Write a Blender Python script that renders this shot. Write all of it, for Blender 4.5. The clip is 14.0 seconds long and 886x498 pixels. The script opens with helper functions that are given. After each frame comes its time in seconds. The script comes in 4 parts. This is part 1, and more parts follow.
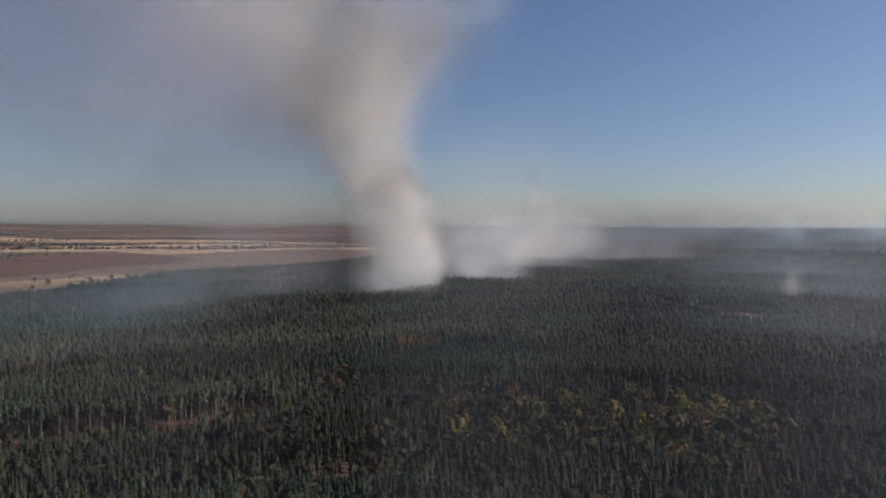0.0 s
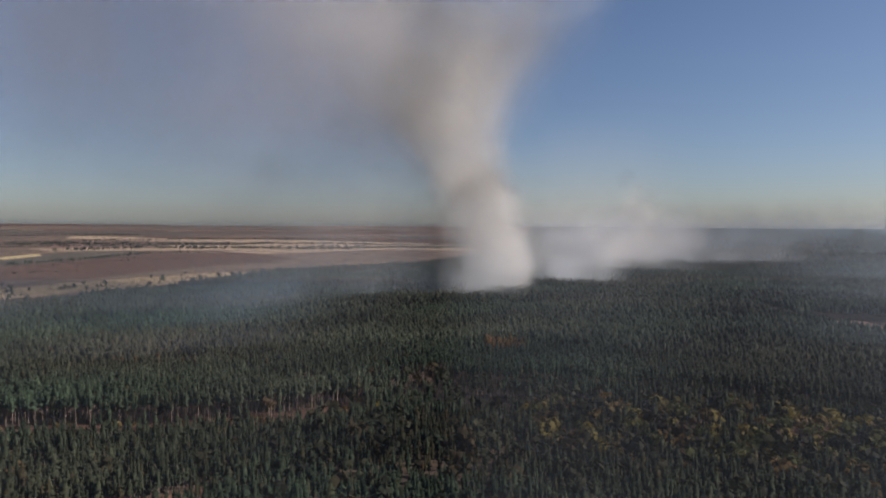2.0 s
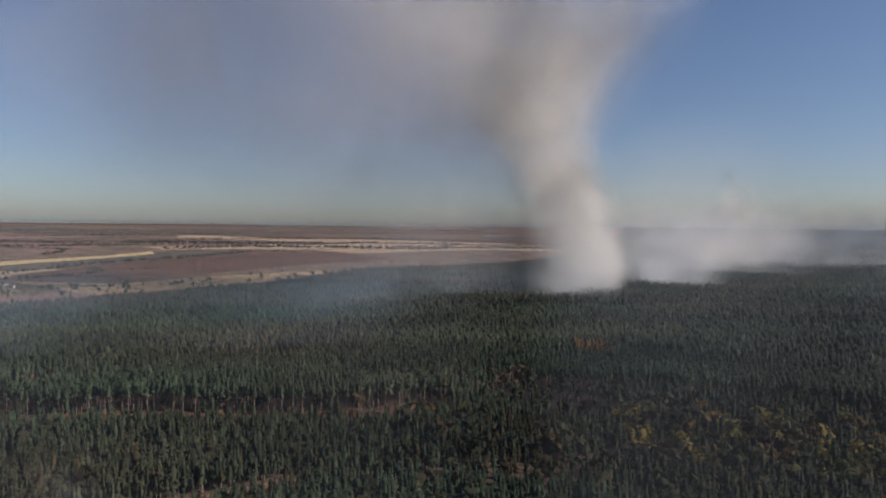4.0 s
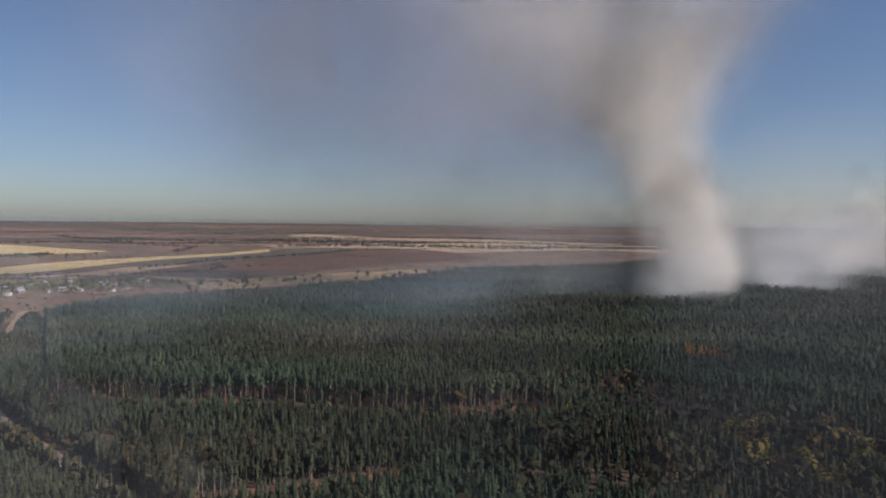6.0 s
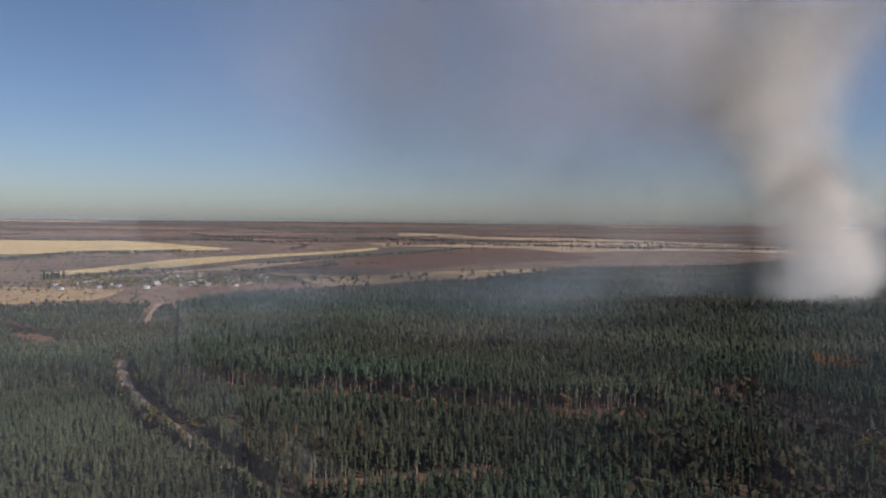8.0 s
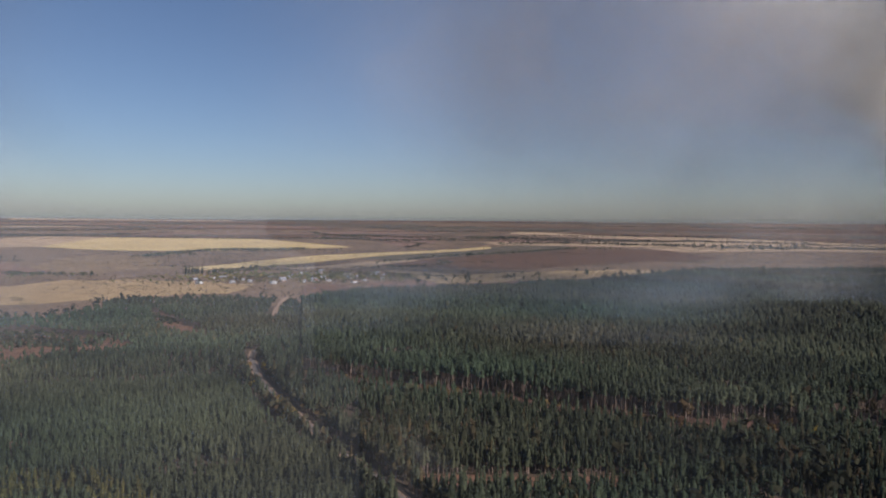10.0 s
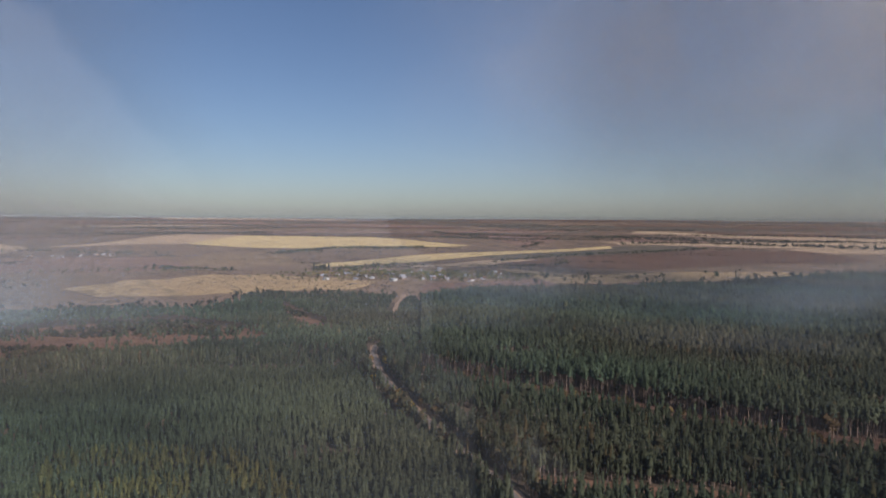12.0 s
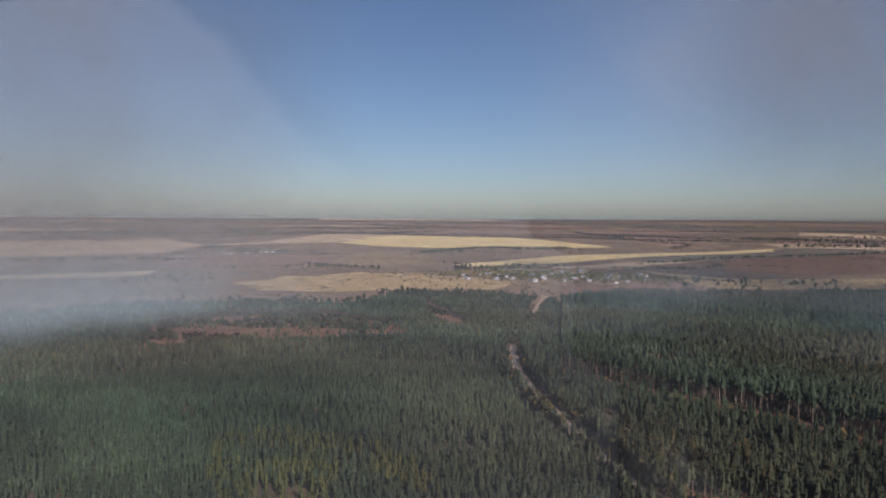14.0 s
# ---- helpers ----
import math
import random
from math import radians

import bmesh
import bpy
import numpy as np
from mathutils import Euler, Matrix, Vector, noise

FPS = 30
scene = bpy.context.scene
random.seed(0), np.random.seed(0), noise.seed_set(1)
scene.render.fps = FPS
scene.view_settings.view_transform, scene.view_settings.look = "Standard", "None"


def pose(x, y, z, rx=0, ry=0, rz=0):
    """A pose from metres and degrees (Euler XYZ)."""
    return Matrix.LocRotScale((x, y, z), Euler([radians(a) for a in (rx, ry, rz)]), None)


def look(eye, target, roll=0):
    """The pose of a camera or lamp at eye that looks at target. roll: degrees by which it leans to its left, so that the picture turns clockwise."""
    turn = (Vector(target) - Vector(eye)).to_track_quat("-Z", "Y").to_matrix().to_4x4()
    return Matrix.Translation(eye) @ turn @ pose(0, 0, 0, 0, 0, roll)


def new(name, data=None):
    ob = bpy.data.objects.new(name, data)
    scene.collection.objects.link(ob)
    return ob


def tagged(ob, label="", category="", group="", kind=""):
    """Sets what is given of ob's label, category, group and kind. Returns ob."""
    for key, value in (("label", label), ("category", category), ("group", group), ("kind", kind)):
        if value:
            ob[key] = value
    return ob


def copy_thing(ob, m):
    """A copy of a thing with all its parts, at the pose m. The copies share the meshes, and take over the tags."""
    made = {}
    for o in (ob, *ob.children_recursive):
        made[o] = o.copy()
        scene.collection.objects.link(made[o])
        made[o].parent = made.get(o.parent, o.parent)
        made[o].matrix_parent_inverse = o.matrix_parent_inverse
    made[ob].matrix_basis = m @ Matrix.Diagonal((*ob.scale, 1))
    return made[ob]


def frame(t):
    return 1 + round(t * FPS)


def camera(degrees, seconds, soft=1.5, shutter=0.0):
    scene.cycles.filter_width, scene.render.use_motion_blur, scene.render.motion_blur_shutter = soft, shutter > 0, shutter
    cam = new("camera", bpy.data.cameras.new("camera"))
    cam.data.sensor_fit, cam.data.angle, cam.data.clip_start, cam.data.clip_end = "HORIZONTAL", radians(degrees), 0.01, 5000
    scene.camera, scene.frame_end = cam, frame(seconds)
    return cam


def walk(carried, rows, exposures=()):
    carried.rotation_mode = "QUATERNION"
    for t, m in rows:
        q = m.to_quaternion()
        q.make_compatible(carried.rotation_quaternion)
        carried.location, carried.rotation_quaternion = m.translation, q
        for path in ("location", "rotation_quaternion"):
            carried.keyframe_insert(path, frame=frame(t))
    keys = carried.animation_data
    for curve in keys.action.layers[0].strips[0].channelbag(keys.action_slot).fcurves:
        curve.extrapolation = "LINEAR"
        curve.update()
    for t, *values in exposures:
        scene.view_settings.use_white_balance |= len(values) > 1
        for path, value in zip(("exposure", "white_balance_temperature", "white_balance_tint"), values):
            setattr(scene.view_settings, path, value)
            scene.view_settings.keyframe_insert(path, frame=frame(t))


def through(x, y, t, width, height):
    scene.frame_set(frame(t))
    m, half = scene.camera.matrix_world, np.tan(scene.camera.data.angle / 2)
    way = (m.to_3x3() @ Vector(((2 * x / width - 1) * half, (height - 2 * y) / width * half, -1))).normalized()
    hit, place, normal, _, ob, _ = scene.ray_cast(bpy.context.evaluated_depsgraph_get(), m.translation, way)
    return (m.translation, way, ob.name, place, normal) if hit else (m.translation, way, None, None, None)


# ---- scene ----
# ---------- camera: a hovering drone, 100 m above the forest floor, turning left ----------
cam = camera(69.5, 14.0, soft=1.9)
EYE = 100.0
TURN = [(0.0, 0.0, -2.09, 0.30), (0.5, 2.36, -2.06, 0.31), (1.0, 4.63, -2.06, 0.30), (1.5, 6.42, -2.05, 0.31), (2.0, 8.06, -2.06, 0.34),
        (4.5, 18.22, -2.09, 0.49), (5.0, 20.60, -2.12, 0.50), (5.5, 22.76, -2.15, 0.52), (6.0, 25.06, -2.18, 0.54), (6.5, 27.42, -2.22, 0.55),
        (7.0, 29.72, -2.26, 0.54), (9.5, 41.96, -2.49, 0.43), (10.0, 44.54, -2.53, 0.40), (10.5, 47.13, -2.58, 0.38), (11.0, 49.74, -2.63, 0.375),
        (11.5, 52.38, -2.67, 0.36), (12.0, 55.06, -2.69, 0.33), (12.5, 57.90, -2.70, 0.31), (13.0, 61.06, -2.71, 0.31), (13.5, 64.34, -2.715, 0.32),
        (14.0, 67.64, -2.72, 0.31)]


def aimed(yaw, pitch, roll):
    a, p = radians(yaw), radians(pitch)
    eye = Vector((0, 0, EYE))
    return look(eye, eye + Vector((-math.sin(a) * math.cos(p), math.cos(a) * math.cos(p), math.sin(p))), roll)


walk(cam, [(t, aimed(a, p, r)) for t, a, p, r in TURN], [(0.0, 0.0, 6000, 17), (14.0, 0.0, 6000, 17)])

# ---------- daylight ----------
SUN_AZ, SUN_EL = 84.0, 36.0  # degrees clockwise from +y, and above the horizon
sun_way = Vector((math.sin(radians(SUN_AZ)) * math.cos(radians(SUN_EL)), math.cos(radians(SUN_AZ)) * math.cos(radians(SUN_EL)), math.sin(radians(SUN_EL))))
sun = new("sun", bpy.data.lights.new("sun", "SUN"))
sun.data.energy, sun.data.angle, sun.data.color = 3.8, radians(2.0), (1.0, 0.91, 0.80)
sun.matrix_world = look((0, 0, 900), Vector((0, 0, 900)) - sun_way)
world = bpy.data.worlds.new("sky")
scene.world = world
world.use_nodes = True
sky = world.node_tree.nodes.new("ShaderNodeTexSky")
sky.sky_type, sky.sun_disc = "NISHITA", False
sky.sun_elevation, sky.sun_rotation = radians(SUN_EL), radians(SUN_AZ)
sky.altitude, sky.air_density, sky.dust_density, sky.ozone_density = 200, 0.95, 1.0, 2.2
back = world.node_tree.nodes["Background"]
back.inputs["Strength"].default_value = 0.073
world.node_tree.links.new(sky.outputs["Color"], back.inputs["Color"])
scene.cycles.transparent_max_bounces = 256

rng = np.random.default_rng(7)


# ---------- materials ----------
def material(name, rough=0.9):
    m = bpy.data.materials.new(name)
    m.use_nodes = True
    n = m.node_tree.nodes
    b = n["Principled BSDF"]
    b.inputs["Roughness"].default_value = rough
    b.inputs["Specular IOR Level"].default_value = 0.15
    return m, n, m.node_tree.links, b


def add_noise(n, l, scale, detail=4.0, rough=0.6, stretch=None, space="Object"):
    tc = n.new("ShaderNodeTexCoord")
    tex = n.new("ShaderNodeTexNoise")
    tex.inputs["Scale"].default_value, tex.inputs["Detail"].default_value, tex.inputs["Roughness"].default_value = scale, detail, rough
    if stretch:
        mp = n.new("ShaderNodeMapping")
        mp.inputs["Scale"].default_value = stretch[:3]
        mp.inputs["Rotation"].default_value[2] = radians(stretch[3]) if len(stretch) > 3 else 0
        l.new(tc.outputs[space], mp.inputs["Vector"])
        l.new(mp.outputs["Vector"], tex.inputs["Vector"])
    else:
        l.new(tc.outputs[space], tex.inputs["Vector"])
    return tex.outputs["Fac"]


def ramp(n, l, fac, stops):
    r = n.new("ShaderNodeValToRGB")
    el = r.color_ramp.elements
    while len(el) < len(stops):
        el.new(0.5)
    for e, (p, c) in zip(el, stops):
        e.position, e.color = p, (*c, 1)
    l.new(fac, r.inputs["Fac"])
    return r.outputs["Color"]


def blend(n, l, a, b, fac, mode="MIX"):
    mx = n.new("ShaderNodeMix")
    mx.data_type, mx.blend_type = "RGBA", mode
    for sock, v in ((mx.inputs["Factor"], fac), (mx.inputs["A"], a), (mx.inputs["B"], b)):
        if isinstance(v, (int, float)):
            sock.default_value = v
        elif isinstance(v, tuple):
            sock.default_value = (*v, 1)
        else:
            l.new(v, sock)
    return mx.outputs["Result"]


def bump(n, l, b, height, strength, dist):
    bp = n.new("ShaderNodeBump")
    bp.inputs["Strength"].default_value, bp.inputs["Distance"].default_value = strength, dist
    l.new(height, bp.inputs["Height"])
    l.new(bp.outputs["Normal"], b.inputs["Normal"])


def scaled(c, k):
    return tuple(v * k for v in c)


def soil(name, colour, second, big=0.012, fine=0.25, stretch=None, strength=0.4, scrub=None):
    """Earth, stubble or grassland: broad patches of two tones with a fine grain over them."""
    m, n, l, b = material(name, 0.95)
    broad = ramp(n, l, add_noise(n, l, big, 5, 0.65, stretch), [(0.32, colour), (0.68, second)])
    grain = ramp(n, l, add_noise(n, l, fine, 5, 0.75, stretch), [(0.25, (0.72, 0.72, 0.72)), (0.75, (1.25, 1.25, 1.25))])
    col = blend(n, l, broad, grain, 1.0, "MULTIPLY")
    if scrub:  # tufts of low scrub
        spots = ramp(n, l, add_noise(n, l, 0.035, 6, 0.72), [(0.54, (0, 0, 0)), (0.66, (1, 1, 1))])
        col = blend(n, l, col, scrub, spots)
    l.new(col, b.inputs["Base Color"])
    bump(n, l, b, add_noise(n, l, fine * 1.5, 4, 0.7), strength, 0.4)
    return m


def foliage(name, dark, light, through=0.25):
    """Needles or leaves; each tree's own tint in 'tint', and a little variation from tuft to tuft."""
    m, n, l, b = material(name, 0.75)
    geo = n.new("ShaderNodeNewGeometry")
    base = ramp(n, l, geo.outputs["Random Per Island"], [(0.0, dark), (1.0, light)])
    at = n.new("ShaderNodeAttribute")
    at.attribute_name = "tint"
    tinted = blend(n, l, base, at.outputs["Color"], 1.0, "MULTIPLY")
    grain = ramp(n, l, add_noise(n, l, 1.6, 3, 0.7), [(0.3, (0.62, 0.62, 0.62)), (0.7, (1.35, 1.35, 1.35))])
    col = blend(n, l, tinted, grain, 1.0, "MULTIPLY")
    info = n.new("ShaderNodeObjectInfo")
    own = ramp(n, l, info.outputs["Random"], [(0.0, (0.8, 0.82, 0.8)), (1.0, (1.2, 1.18, 1.2))])
    col = blend(n, l, col, own, 1.0, "MULTIPLY")
    l.new(col, b.inputs["Base Color"])
    tr = n.new("ShaderNodeBsdfTranslucent")
    l.new(col, tr.inputs["Color"])
    lift = n.new("ShaderNodeVectorMath")  # needles point every way, so a tuft shades softly
    lift.operation = "MULTIPLY_ADD"
    lift.inputs[1].default_value, lift.inputs[2].default_value = (0.7, 0.7, 0.7), (0, 0, 0.4)
    l.new(geo.outputs["Normal"], lift.inputs[0])
    soft_way = n.new("ShaderNodeVectorMath")
    soft_way.operation = "NORMALIZE"
    l.new(lift.outputs[0], soft_way.inputs[0])
    l.new(soft_way.outputs[0], b.inputs["Normal"])
    mx = n.new("ShaderNodeMixShader")
    mx.inputs["Fac"].default_value = through
    l.new(b.outputs[0], mx.inputs[1])
    l.new(tr.outputs[0], mx.inputs[2])
    l.new(mx.outputs[0], n["Material Output"].inputs["Surface"])
    return m


def bark(name, low, high):
    m, n, l, b = material(name, 0.9)
    l.new(ramp(n, l, add_noise(n, l, 1.2, 4, 0.7, (3, 3, 0.6)), [(0.3, low), (0.7, high)]), b.inputs["Base Color"])
    return m


def smoke_stuff(name, colour, density, scale, low=0.36, high=0.66, floor=0.25, sheet=False):
    """Smoke: thin soft-edged wisps that scatter light to both sides, torn by a billowing noise."""
    m = bpy.data.materials.new(name)
    m.use_nodes = True
    n, l = m.node_tree.nodes, m.node_tree.links
    n.remove(n["Principled BSDF"])
    uv = n.new("ShaderNodeUVMap")
    uv.uv_map = "wisp"
    dist = n.new("ShaderNodeVectorMath")
    dist.operation = "DISTANCE"
    dist.inputs[1].default_value = (0.5, 0.5, 0)
    l.new(uv.outputs["UV"], dist.inputs[0])
    edge = n.new("ShaderNodeMapRange")
    edge.interpolation_type = "SMOOTHERSTEP"
    for k, v in (("From Min", 0.5), ("From Max", 0.0), ("To Min", 0.0), ("To Max", 1.0)):
        edge.inputs[k].default_value = v
    l.new(dist.outputs["Value"], edge.inputs["Value"])
    geo = n.new("ShaderNodeNewGeometry")
    tex = n.new("ShaderNodeTexNoise")
    tex.inputs["Scale"].default_value, tex.inputs["Detail"].default_value, tex.inputs["Roughness"].default_value = scale, 2.0, 0.5
    tex.inputs["Distortion"].default_value = 0.4
    l.new(geo.outputs["Position"], tex.inputs["Vector"])
    torn = n.new("ShaderNodeMapRange")
    torn.interpolation_type = "SMOOTHSTEP"
    for k, v in (("From Min", low), ("From Max", high), ("To Min", floor), ("To Max", 1.0)):
        torn.inputs[k].default_value = v
    l.new(tex.outputs["Fac"], torn.inputs["Value"])
    at = n.new("ShaderNodeAttribute")
    at.attribute_name = "thick"
    prod = n.new("ShaderNodeMath")
    prod.operation = "MULTIPLY"
    if sheet:
        prod.inputs[0].default_value = 1.0
    else:
        l.new(edge.outputs["Result"], prod.inputs[0])
    l.new(torn.outputs["Result"], prod.inputs[1])
    prod2 = n.new("ShaderNodeMath")
    prod2.operation = "MULTIPLY"
    l.new(prod.outputs[0], prod2.inputs[0])
    l.new(at.outputs["Fac"], prod2.inputs[1])
    prod3 = n.new("ShaderNodeMath")
    prod3.operation = "MULTIPLY"
    l.new(prod2.outputs[0], prod3.inputs[0])
    prod3.inputs[1].default_value = density
    di, tl, tp = n.new("ShaderNodeBsdfDiffuse"), n.new("ShaderNodeBsdfTranslucent"), n.new("ShaderNodeBsdfTransparent")
    for s, side in ((di, 1), (tl, -1)):  # scatters the sunlight evenly, whichever way a wisp hangs
        even = n.new("ShaderNodeCombineXYZ")
        for k in range(3):
            even.inputs[k].default_value = sun_way[k] * side
        s.inputs["Color"].default_value = (*colour, 1)
        l.new(even.outputs[0], s.inputs["Normal"])
    both, out = n.new("ShaderNodeMixShader"), n.new("ShaderNodeMixShader")
    both.inputs["Fac"].default_value = 0.5
    l.new(di.outputs[0], both.inputs[1])
    l.new(tl.outputs[0], both.inputs[2])
    l.new(prod3.outputs[0], out.inputs["Fac"])
    l.new(tp.outputs[0], out.inputs[1])
    l.new(both.outputs[0], out.inputs[2])
    l.new(out.outputs[0], n["Material Output"].inputs["Surface"])
    return m


M_FLOOR = soil("forest_floor", (0.08, 0.062, 0.042), (0.14, 0.095, 0.06), 0.03, 0.5)
M_STEPPE = soil("dry_steppe", (0.175, 0.115, 0.070), (0.265, 0.172, 0.102), 0.006, 0.06, (1, 2.2, 1, 30), scrub=(0.075, 0.062, 0.040))
M_STRAW = soil("straw_stubble", (0.60, 0.43, 0.18), (0.70, 0.52, 0.24), 0.004, 0.05, (1, 4, 1, 25))
M_PALE = soil("pale_stubble", (0.44, 0.30, 0.17), (0.54, 0.38, 0.225), 0.004, 0.05, (1, 4, 1, 25))
M_PLOUGH = soil("ploughed_earth", (0.133, 0.071, 0.040), (0.174, 0.095, 0.054), 0.005, 0.08, (1, 5, 1, 35))
M_PINK = soil("harrowed_earth", (0.235, 0.136, 0.089), (0.277, 0.163, 0.109), 0.004, 0.06, (1, 5, 1, 20))
M_GREY = soil("fallow_grass", (0.115, 0.095, 0.062), (0.165, 0.130, 0.085), 0.006, 0.07)
M_RUST = soil("rusty_dry_grass", (0.13, 0.075, 0.048), (0.25, 0.14, 0.085), 0.05, 0.4)
M_LITTER = soil("reddish_litter", (0.07, 0.045, 0.032), (0.18, 0.10, 0.065), 0.09, 0.6)
M_BURNT = soil("burnt_ground", (0.018, 0.016, 0.015), (0.07, 0.055, 0.045), 0.06, 0.5)
M_SAND = soil("sandy_track", (0.30, 0.20, 0.13), (0.38, 0.26, 0.17), 0.06, 0.7)
M_ROAD = soil("worn_lane", (0.16, 0.14, 0.125), (0.24, 0.19, 0.15), 0.08, 0.9)
M_PINE = foliage("pine_needles", (0.058, 0.070, 0.040), (0.088, 0.103, 0.057), 0.4)
M_LEAF = foliage("leaves", (0.10, 0.085, 0.035), (0.17, 0.145, 0.06), 0.35)
M_SHRUB = foliage("shrub_leaves", (0.055, 0.055, 0.035), (0.09, 0.085, 0.05))
M_BARK = bark("pine_bark", (0.17, 0.125, 0.098), (0.34, 0.25, 0.185))
M_CHAR = bark("scorched_bark", (0.02, 0.017, 0.015), (0.10, 0.07, 0.05))


# ---------- the lie of the land ----------
def height(x, y):
    """Flat under the forest, then a plain that climbs gently to far uplands."""
    r = np.hypot(x, y)
    s = np.clip((r - 1400) / 3500, 0, 1)
    swell = (np.sin(x * 0.0061 + 1.3) * np.cos(y * 0.0047) + 0.6 * np.sin(x * 0.0031 - y * 0.0072 + 0.4)) * 3.0
    return 97 * s**1.25 + swell * np.clip((r - 1100) / 500, 0, 1) * np.clip((5000 - r) / 1500, 0.15, 1)


def mesh_from(name, verts, tris, mats=(), index=None, tint=None, uv=None, thick=None, smooth=False):
    me = bpy.data.meshes.new(name)
    verts, tris = np.asarray(verts, np.float32), np.asarray(tris, np.int32)
    side = tris.shape[1]
    me.vertices.add(len(verts))
    me.vertices.foreach_set("co", verts.ravel())
    me.loops.add(tris.size)
    me.loops.foreach_set("vertex_index", tris.ravel())
    me.polygons.add(len(tris))
    me.polygons.foreach_set("loop_start", np.arange(0, tris.size, side, dtype=np.int32))
    for m in mats:
        me.materials.append(m)
    if index is not None:
        me.polygons.foreach_set("material_index", np.asarray(index, np.int32))
    if tint is not None:
        at = me.color_attributes.new("tint", "FLOAT_COLOR", "POINT")
        at.data.foreach_set("color", np.c_[tint, np.ones(len(tint))].astype(np.float32).ravel())
    if thick is not None:
        at = me.attributes.new("thick", "FLOAT", "POINT")
        at.data.foreach_set("value", np.asarray(thick, np.float32))
    if uv is not None:
        layer = me.uv_layers.new(name="wisp")
        layer.data.foreach_set("uv", np.asarray(uv, np.float32).ravel())
    if smooth:
        me.polygons.foreach_set("use_smooth", np.ones(len(tris), bool))
    me.update(calc_edges=True)
    return me


def part(name, me, parent, label=""):
    ob = new(name, me)
    ob.parent = parent
    return tagged(ob, label)


def inside(poly, x, y):
    p = np.asarray(poly, float)
    hit = np.zeros(np.shape(x), bool)
    for (x0, y0), (x1, y1) in zip(p, np.roll(p, -1, 0)):
        if y0 != y1:
            hit ^= ((y0 > y) != (y1 > y)) & (x < (x1 - x0) * (y - y0) / (y1 - y0) + x0)
    return hit


def near_line(line, x, y):
    """Distance from points to a polyline."""
    best = np.full(np.shape(x), 1e9)
    for (x0, y0), (x1, y1) in zip(line[:-1], line[1:]):
        dx, dy = x1 - x0, y1 - y0
        u = np.clip(((x - x0) * dx + (y - y0) * dy) / (dx * dx + dy * dy), 0, 1)
        best = np.minimum(best, np.hypot(x - x0 - u * dx, y - y0 - u * dy))
    return best


def ground_sheet():
    step, half = 80, 76
    c = (np.arange(2 * half + 1) - half) * step
    gx, gy = np.meshgrid(c, c)
    v = np.c_[gx.ravel(), gy.ravel(), height(gx, gy).ravel()]
    w = 2 * half + 1
    i = (np.arange(w - 1)[:, None] * w + np.arange(w - 1)).ravel()
    me = mesh_from("ground", v, np.c_[i, i + 1, i + w + 1, i + w], (M_STEPPE,), smooth=True)
    return tagged(new("ground", me), "dry brown steppe plain rising to a far horizon", "ground", kind="structure")


def wavy(poly, amp, closed=True, every=40.0):
    """The outline with its sides cut into short pieces that wander a little."""
    out = []
    pts = [Vector((*p, 0)) for p in poly]
    for a, b in zip(pts, pts[1:] + pts[:1] if closed else pts[1:]):
        k = max(1, int((b - a).length / every))
        nrm = Vector((-(b - a).y, (b - a).x, 0)).normalized()
        for j in range(k):
            p = a.lerp(b, j / k)
            out.append(p + nrm * amp * (noise.noise(p * 0.02) if amp else 0))
    if not closed:
        out.append(pts[-1])
    return out


def patch(name, poly, mat, label, lift=0.5, amp=8.0, category="field", every=40.0, cell=80):
    """A field or bare area lying on the ground sheet."""
    bm = bmesh.new()
    bm.faces.new([bm.verts.new(p) for p in wavy(poly, amp, True, every)])
    bmesh.ops.triangulate(bm, faces=bm.faces[:])
    xs, ys = [v.co.x for v in bm.verts], [v.co.y for v in bm.verts]
    for lo, hi, axis in ((min(xs), max(xs), (1, 0, 0)), (min(ys), max(ys), (0, 1, 0))):
        if hi - lo > 60:
            for k in range(math.ceil(lo / cell), math.floor(hi / cell) + 1):
                bmesh.ops.bisect_plane(bm, geom=bm.verts[:] + bm.edges[:] + bm.faces[:], plane_co=Vector(axis) * k * cell, plane_no=axis)
    for v in bm.verts:
        v.co.z = float(height(v.co.x, v.co.y)) + lift
    for f in bm.faces:
        f.smooth = True
        if f.normal.z < 0:
            f.normal_flip()
    me = bpy.data.meshes.new(name)
    bm.to_mesh(me)
    bm.free()
    me.materials.append(mat)
    return tagged(new(name, me), label, category, kind="structure")


def ribbon(line, width):
    """Outline of a lane along a polyline."""
    pts = [Vector(p) for p in line]
    left, right = [], []
    for i, p in enumerate(pts):
        d = (pts[min(i + 1, len(pts) - 1)] - pts[max(i - 1, 0)]).normalized()
        nrm = Vector((-d.y, d.x)) * width / 2
        left.append(tuple(p + nrm))
        right.append(tuple(p - nrm))
    return left + right[::-1]


